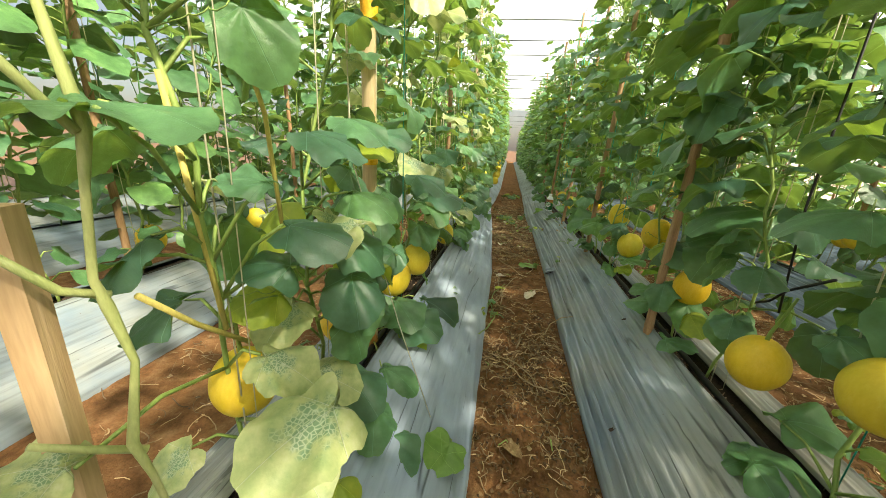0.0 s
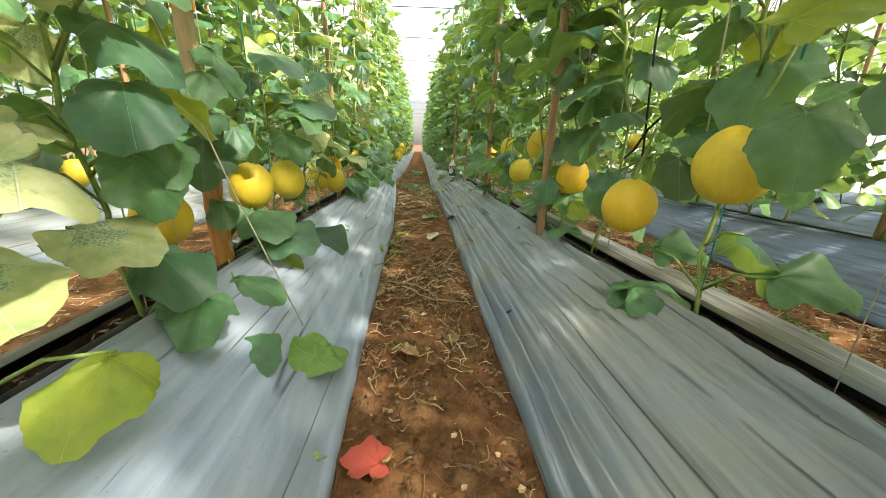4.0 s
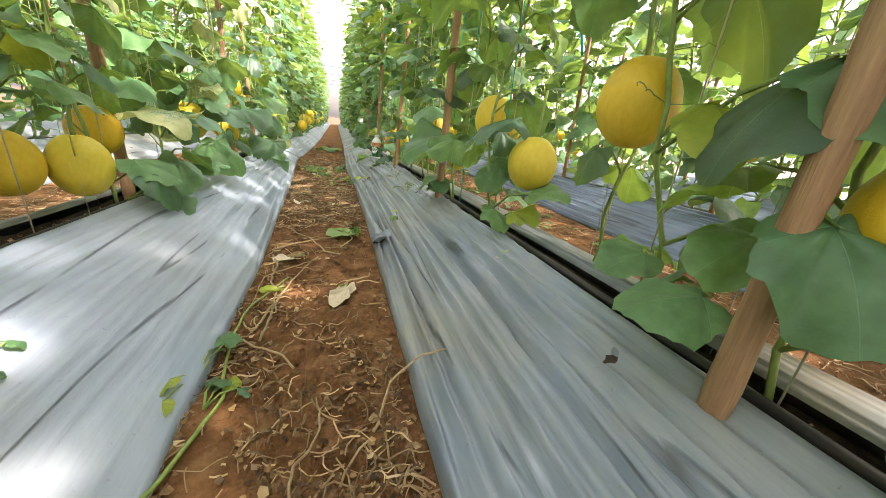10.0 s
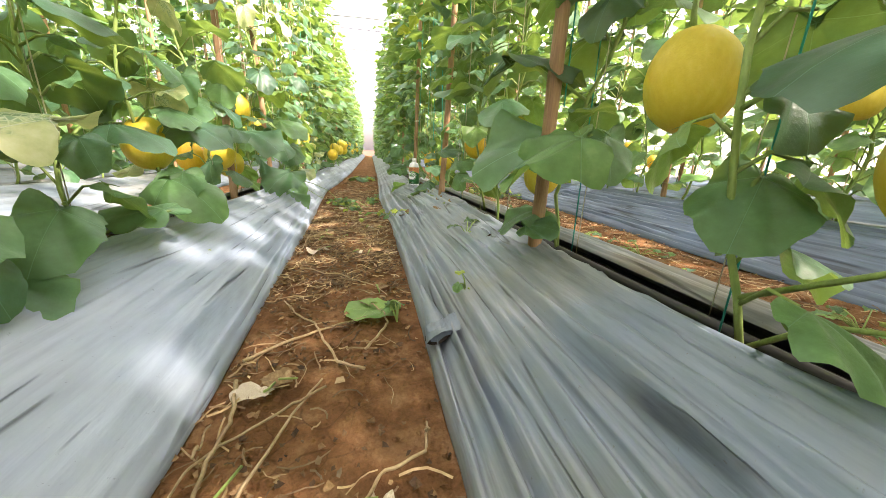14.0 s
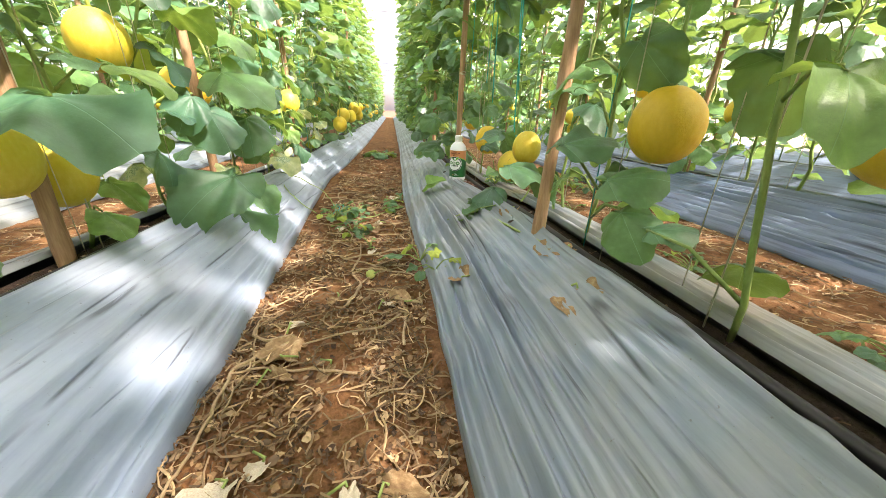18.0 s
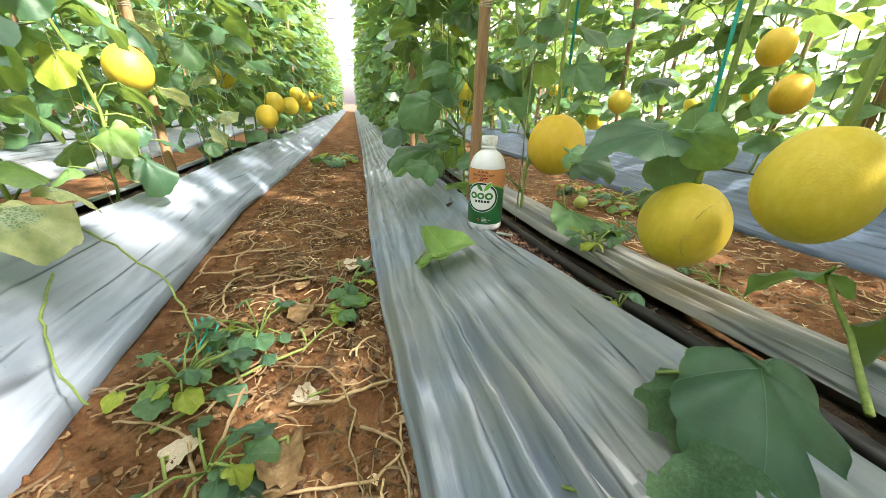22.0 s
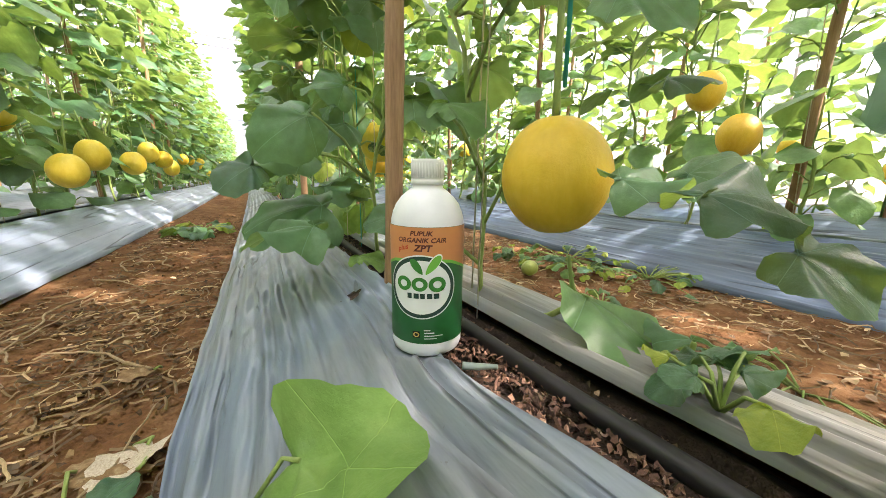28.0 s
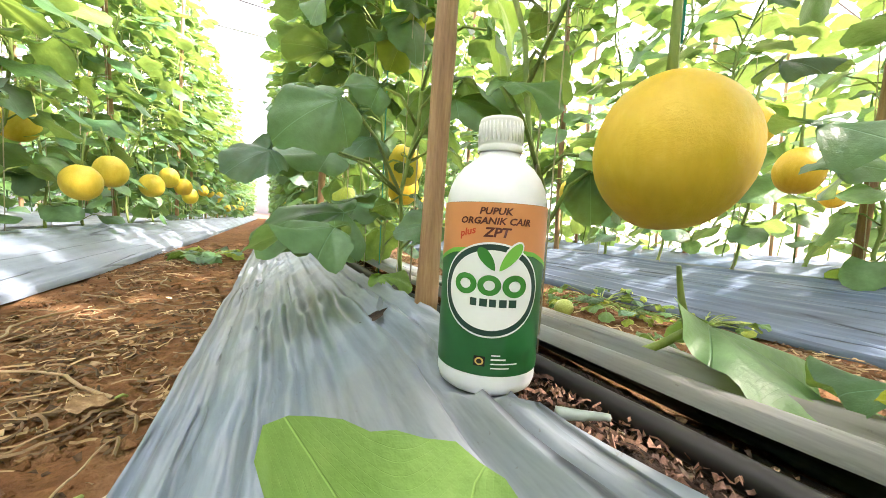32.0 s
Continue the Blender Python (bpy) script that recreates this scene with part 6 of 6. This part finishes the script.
MAT_CRUMB = surface("brown_leaf_crumbs", ((0.3, (0.11, 0.06, 0.03)), (0.55, (0.22, 0.13, 0.06)), (0.8, (0.34, 0.22, 0.11))), 40.0, 0.9, isle=True)
litter("path_straw", "dry straw and vine scraps strewn over the soil path", (-0.08, 0.37, 0.9, 8.0), 4600, 1000, 1, ground_z, 0.065, heap=path_heap)
litter("path_leaf_crumbs", "brown crumbled dry leaves strewn over the soil path", (-0.10, 0.38, 0.9, 8.5), 0, 10500, 31, ground_z, material=MAT_CRUMB, heap=path_heap, flake=(0.0025, 0.0085))
litter("path_straw", "dry straw strewn over the neighbouring soil path", (1.08, 1.70, 0.8, 8.5), 4200, 1800, 2, ground_z, 0.08)
litter("path_straw", "dry straw strewn over the next soil path", (-1.22, -0.74, 0.9, 6.0), 1300, 500, 3, ground_z, 0.09, heap=path_heap)


def clods(name, label, area, count, seed, material, heap):
    """Loose crumbs and small lumps of soil."""
    rs = random.Random(seed)
    V, Fc = [], []
    made = 0
    while made < count:
        x, y = rs.uniform(area[0], area[1]), rs.uniform(area[2], area[3])
        if rs.random() > 0.25 + heap(x, y):
            continue
        r = 0.0025 + 0.008 * rs.random() ** 3
        z = ground_z(x, y) + 0.3 * r
        b0 = len(V)
        for d in ((1, 0, 0), (-1, 0, 0), (0, 1, 0), (0, -1, 0), (0, 0, 1), (0, 0, -1)):
            k = r * rs.uniform(0.7, 1.25)
            V.append((x + d[0] * k + rs.uniform(-0.3, 0.3) * r, y + d[1] * k + rs.uniform(-0.3, 0.3) * r, z + d[2] * k * 0.75))
        Fc += [(b0 + a, b0 + b, b0 + c) for a, b, c in ((0, 2, 4), (2, 1, 4), (1, 3, 4), (3, 0, 4), (2, 0, 5), (1, 2, 5), (3, 1, 5), (0, 3, 5))]
        made += 1
    return tagged(new(name, pydata(name, V, Fc, material, False)), label, "soil crumbs", "", "stuff")


clods("soil_crumbs", "red-brown crumbs and small lumps of dry soil on the path", (-0.12, 0.38, 1.0, 7.5), 5200, 71, MAT_SOIL, path_heap)
clods("soil_crumbs", "red-brown crumbs of dry soil on the neighbouring path", (1.08, 1.70, 1.0, 7.5), 2500, 72, MAT_SOIL, lambda x, y: 0.5)
MAT_FLAKE = surface("leaf_crumbs", ((0.3, (0.08, 0.04, 0.03)), (0.5, (0.26, 0.16, 0.10)), (0.7, (0.50, 0.42, 0.33))), 60.0, 0.85, isle=True)
MAT_RED_CRUMB = surface("red_leaf_crumbs", ((0.3, (0.10, 0.045, 0.03)), (0.6, (0.27, 0.15, 0.10)), (0.8, (0.5, 0.38, 0.28))), 60.0, 0.8, isle=True)
trough = lambda x, y: bed_top(y, 0.022 if x > 0 else 0.0) - 0.036
litter("slit_litter", "pale leaf crumbs and straw in the planting slit", (ROW_R - 0.020, ROW_R + 0.065, 0.9, 7.0), 500, 2300, 4, trough, 0.025, MAT_FLAKE, flake=(0.0018, 0.0058))
litter("slit_litter", "pale leaf crumbs and straw in the planting slit", (ROW_L - 0.045, ROW_L + 0.045, 1.0, 7.0), 300, 500, 5, trough, 0.03, MAT_FLAKE)

litter("slit_litter", "reddish dry petals and crumbs beside the bottle", (0.640, 0.70, 5.05, 5.52), 160, 500, 6, lambda x, y: bed_top(y) - 0.028, 0.025, MAT_RED_CRUMB, flake=(0.0015, 0.0045))


# holes torn in the plastic, showing dark soil
def tear(x, y, z, size, slope, seed):
    rs = random.Random(seed)
    bm = bmesh.new()
    rim = [bm.verts.new((size * rs.uniform(0.5, 1.1) * math.cos(q), 0.7 * size * rs.uniform(0.5, 1.2) * math.sin(q), 0)) for q in (i * math.tau / 11 for i in range(11))]
    c = bm.verts.new((0, 0, -0.003))
    for i in range(11):
        bm.faces.new((c, rim[i], rim[(i + 1) % 11]))
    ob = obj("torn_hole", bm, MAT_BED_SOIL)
    ob.matrix_world = pose(x, y, z, 0, slope, 0)
    flap = bmesh.new()
    grid = [[flap.verts.new((size * (0.4 + 0.5 * i / 3), size * (-0.5 + j / 3), 0.002 + 0.6 * size * (i / 3) ** 1.5 + 0.004 * rs.random())) for j in range(4)] for i in range(4)]
    for i in range(3):
        for j in range(3):
            flap.faces.new((grid[i][j], grid[i + 1][j], grid[i + 1][j + 1], grid[i][j + 1]))
    part("torn_flap", flap, MAT_MULCH, ob)
    return tagged(ob, "dark hole torn in the grey plastic mulch", "torn hole", "holes in the mulch")


for k, (x, y, s) in enumerate(((0.584, 5.665, 0.022), (0.392, 5.90, 0.018), (0.43, 1.665, 0.012), (0.60, 2.20, 0.012), (0.618, 4.54, 0.013), (0.60, 3.44, 0.009))):
    t = (x - 0.37) / 0.275
    z = 0.03 + (bed_top(y) - 0.026) * (t * 0.86 + 0.14 * math.sin(t * math.pi / 2)) + 0.012 * math.sin(t * math.pi) + 0.009
    tear(x, y, z, s, -28, k)


def torn_fold(x, y, z, slope, width, length):
    """An open tunnel of loose plastic, its mouth towards the start of the row, with crumpled sheet inside."""
    rs = random.Random(44)
    bm = bmesh.new()
    rows = []
    for j in range(11):
        u = j / 10
        w, h = width * (1 - 0.92 * u ** 0.8), 0.62 * width * (1 - 0.95 * u ** 0.7)
        rows.append([bm.verts.new((-w * math.cos(q), u * length + 0.006 * rs.random() * (j == 0), max(0.0, h * math.sin(q)) * (1 + 0.10 * n3(q * 2, u * 5, 3.0)) + 0.001)) for q in np.linspace(0, math.pi, 15)])
    for a, b in zip(rows, rows[1:]):
        for k in range(14):
            bm.faces.new((a[k], a[k + 1], b[k + 1], b[k]))
    hole = bmesh.new()
    rim = [hole.verts.new((0.9 * width * math.cos(q), 0.030 + 0.034 * math.sin(q), 0.004)) for q in (k * math.tau / 14 for k in range(14))]
    hole.faces.new(rim)
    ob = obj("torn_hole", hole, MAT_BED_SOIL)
    ob.matrix_world = pose(x, y, z, 0, slope, 0)
    part("torn_flap", bm, MAT_MULCH, ob)
    for k in range(3):
        crumple = bmesh.new()
        grid = [[crumple.verts.new(((-0.55 + 0.4 * k) * width + 0.012 * i + 0.006 * rs.random(), 0.004 + 0.014 * j, 0.004 + 0.011 * rs.random() + 0.004 * j)) for i in range(4)] for j in range(4)]
        for j in range(3):
            for i in range(3):
                crumple.faces.new((grid[j][i], grid[j][i + 1], grid[j + 1][i + 1], grid[j + 1][i]))
        part("crumpled_sheet", crumple, MAT_MULCH, ob)
    return tagged(ob, "torn open fold of grey plastic mulch at the path's edge", "torn hole", "holes in the mulch")


torn_fold(0.405, 3.125, 0.062, -26, 0.034, 0.30)


# small unripe fruit that dropped
MAT_UNRIPE = surface("unripe_melon_skin", ((0.3, (0.30, 0.42, 0.08)), (0.7, (0.52, 0.56, 0.16))), 30.0, 0.45)
for x, y, d in ((1.29, 5.98, 0.055), (-0.012, 1.252, 0.032), (0.213, 4.582, 0.028), (1.28, 2.45, 0.045)):
    e = new("unripe_melon")
    e.matrix_world = pose(x, y, ground_z(x, y) + d * 0.5 + (0.03 if x < 0 else 0.004), 70, 20, 40)
    s = new("skin", MELON_ME[0].copy())
    s.data.materials[0] = MAT_UNRIPE
    s.parent = e
    s.matrix_basis = Matrix.Scale(d, 4)
    bm = bmesh.new()
    tube(bm, ((0, 0, d * 0.46), (0.003, 0.004, d * 0.7), (0.012, 0.01, d * 0.95)), (0.0022, 0.0018, 0.0014), 6)
    part("stalk", bm, MAT_STEM, e)
    tagged(e, "small unripe yellow-green melon lying on the ground", "melon", "fallen fruit")

# ---- ties and strings ----
def tie(name, pts, thick, material, label, cat="string"):
    bm = bmesh.new()
    tube(bm, pts, thick, 6)
    return tagged(obj(name, bm, material), label, cat, "ties and strings")


tie("black_twine", ((0.735, 1.70, 2.40), (0.74, 1.697, 0.80), (0.742, 1.666, 0.535)), 0.0028, MAT_BLACK, "black twine holding a melon from above")
tie("black_twine", ((0.742, 1.745, 0.528), (0.738, 1.70, 0.552), (0.735, 1.655, 0.60), (0.74, 1.56, 0.665)), 0.0034, MAT_BLACK, "black twine knotted across a melon's stalk")
tie("teal_raffia", ((0.765, 5.075, 2.40), (0.772, 5.066, 1.0), (0.78, 5.056, 0.43), (0.785, 5.05, 0.385)), 0.0028, MAT_TEAL, "teal raffia ribbon tied to a melon stalk")
tie("teal_raffia", ((0.78, 5.05, 0.395), (0.80, 5.03, 0.388), (0.79, 5.02, 0.37)), 0.0028, MAT_TEAL, "loose end of a teal raffia knot")
tie("teal_raffia", ((0.775, 5.42, 2.40), (0.78, 5.415, 1.0), (0.78, 5.408, 0.45)), 0.0030, MAT_TEAL, "teal raffia ribbon tied to a melon stalk")
tie("teal_raffia", ((0.78, 5.11, 2.40), (0.78, 5.10, 0.80), (0.775, 5.03, 0.56)), 0.0026, MAT_TEAL, "teal raffia ribbon hanging in the row")
tie("teal_raffia", ((0.74, 2.66, 2.40), (0.74, 2.62, 0.72), (0.742, 2.60, 0.66)), 0.0028, MAT_TEAL, "teal raffia ribbon tied to a vine")
tie("white_string", ((-0.10, 1.55, 0.095), (-0.20, 1.50, 0.45), (-0.30, 1.46, 0.85), (-0.345, 1.45, 2.40)), 0.0014, MAT_STRING, "white plant string slanting down to the mulch")
for k in range(14):
    rs = random.Random(700 + k)
    y = rs.uniform(1.2, 6.6)
    x = ROW_R + rs.uniform(-0.02, 0.08) if k % 2 else ROW_L + rs.uniform(-0.05, 0.05)
    tie("teal_raffia" if k % 3 else "white_string", ((x, y, 2.40), (x + 0.01, y + 0.01, 1.3), (x + rs.uniform(-0.03, 0.03), y + rs.uniform(-0.05, 0.05), rs.uniform(0.5, 0.9))), 0.0018,
        MAT_TEAL if k % 3 else MAT_STRING, "thin hanging plant tie in the row")
shoot = bmesh.new()
tube(shoot, [(0.74, 4.79, 0.185), (0.765, 4.815, 0.20), (0.792, 4.845, 0.222), (0.788, 4.865, 0.25), (0.776, 4.875, 0.278)], (0.0036, 0.0034, 0.003, 0.0027, 0.0024), 9)
host = min((q for q in PLANTS if q[1].x > 0), key=lambda q: abs(q[1].y - 4.66))
sh = part("side_shoot", shoot, MAT_STEM, host[0])
sh.matrix_basis = Matrix.Translation(-host[1])

# dry tendrils clinging to the melon
fruit = min((o for o in bpy.data.objects if o.name.split(".")[0] == "melon"), key=lambda o: (o.matrix_world.translation - Vector((0.785, 5.055, 0.27))).length)
for pts in (((0.7711, 5.0153, 0.2201), (0.7479, 5.0111, 0.2391), (0.7394, 5.0111, 0.2541), (0.7382, 5.01, 0.2638), (0.7401, 5.0077, 0.2723), (0.7436, 5.0046, 0.2726), (0.7442, 5.0042, 0.2664), (0.7407, 5.0073, 0.2651)),
            ((0.7488, 5.0072, 0.2958), (0.7575, 5.0077, 0.3056), (0.7687, 5.0082, 0.3125), (0.7881, 5.0108, 0.3179))):
    bm = bmesh.new()
    inv = fruit.matrix_world.inverted()
    tube(bm, [inv @ (fruit.matrix_world.translation + (Vector(q) - Vector((0.785, 5.055, 0.27))) * 0.925) for q in pts], 0.0006, 5)
    part("tendril", bm, MAT_DRY_STALK, fruit)
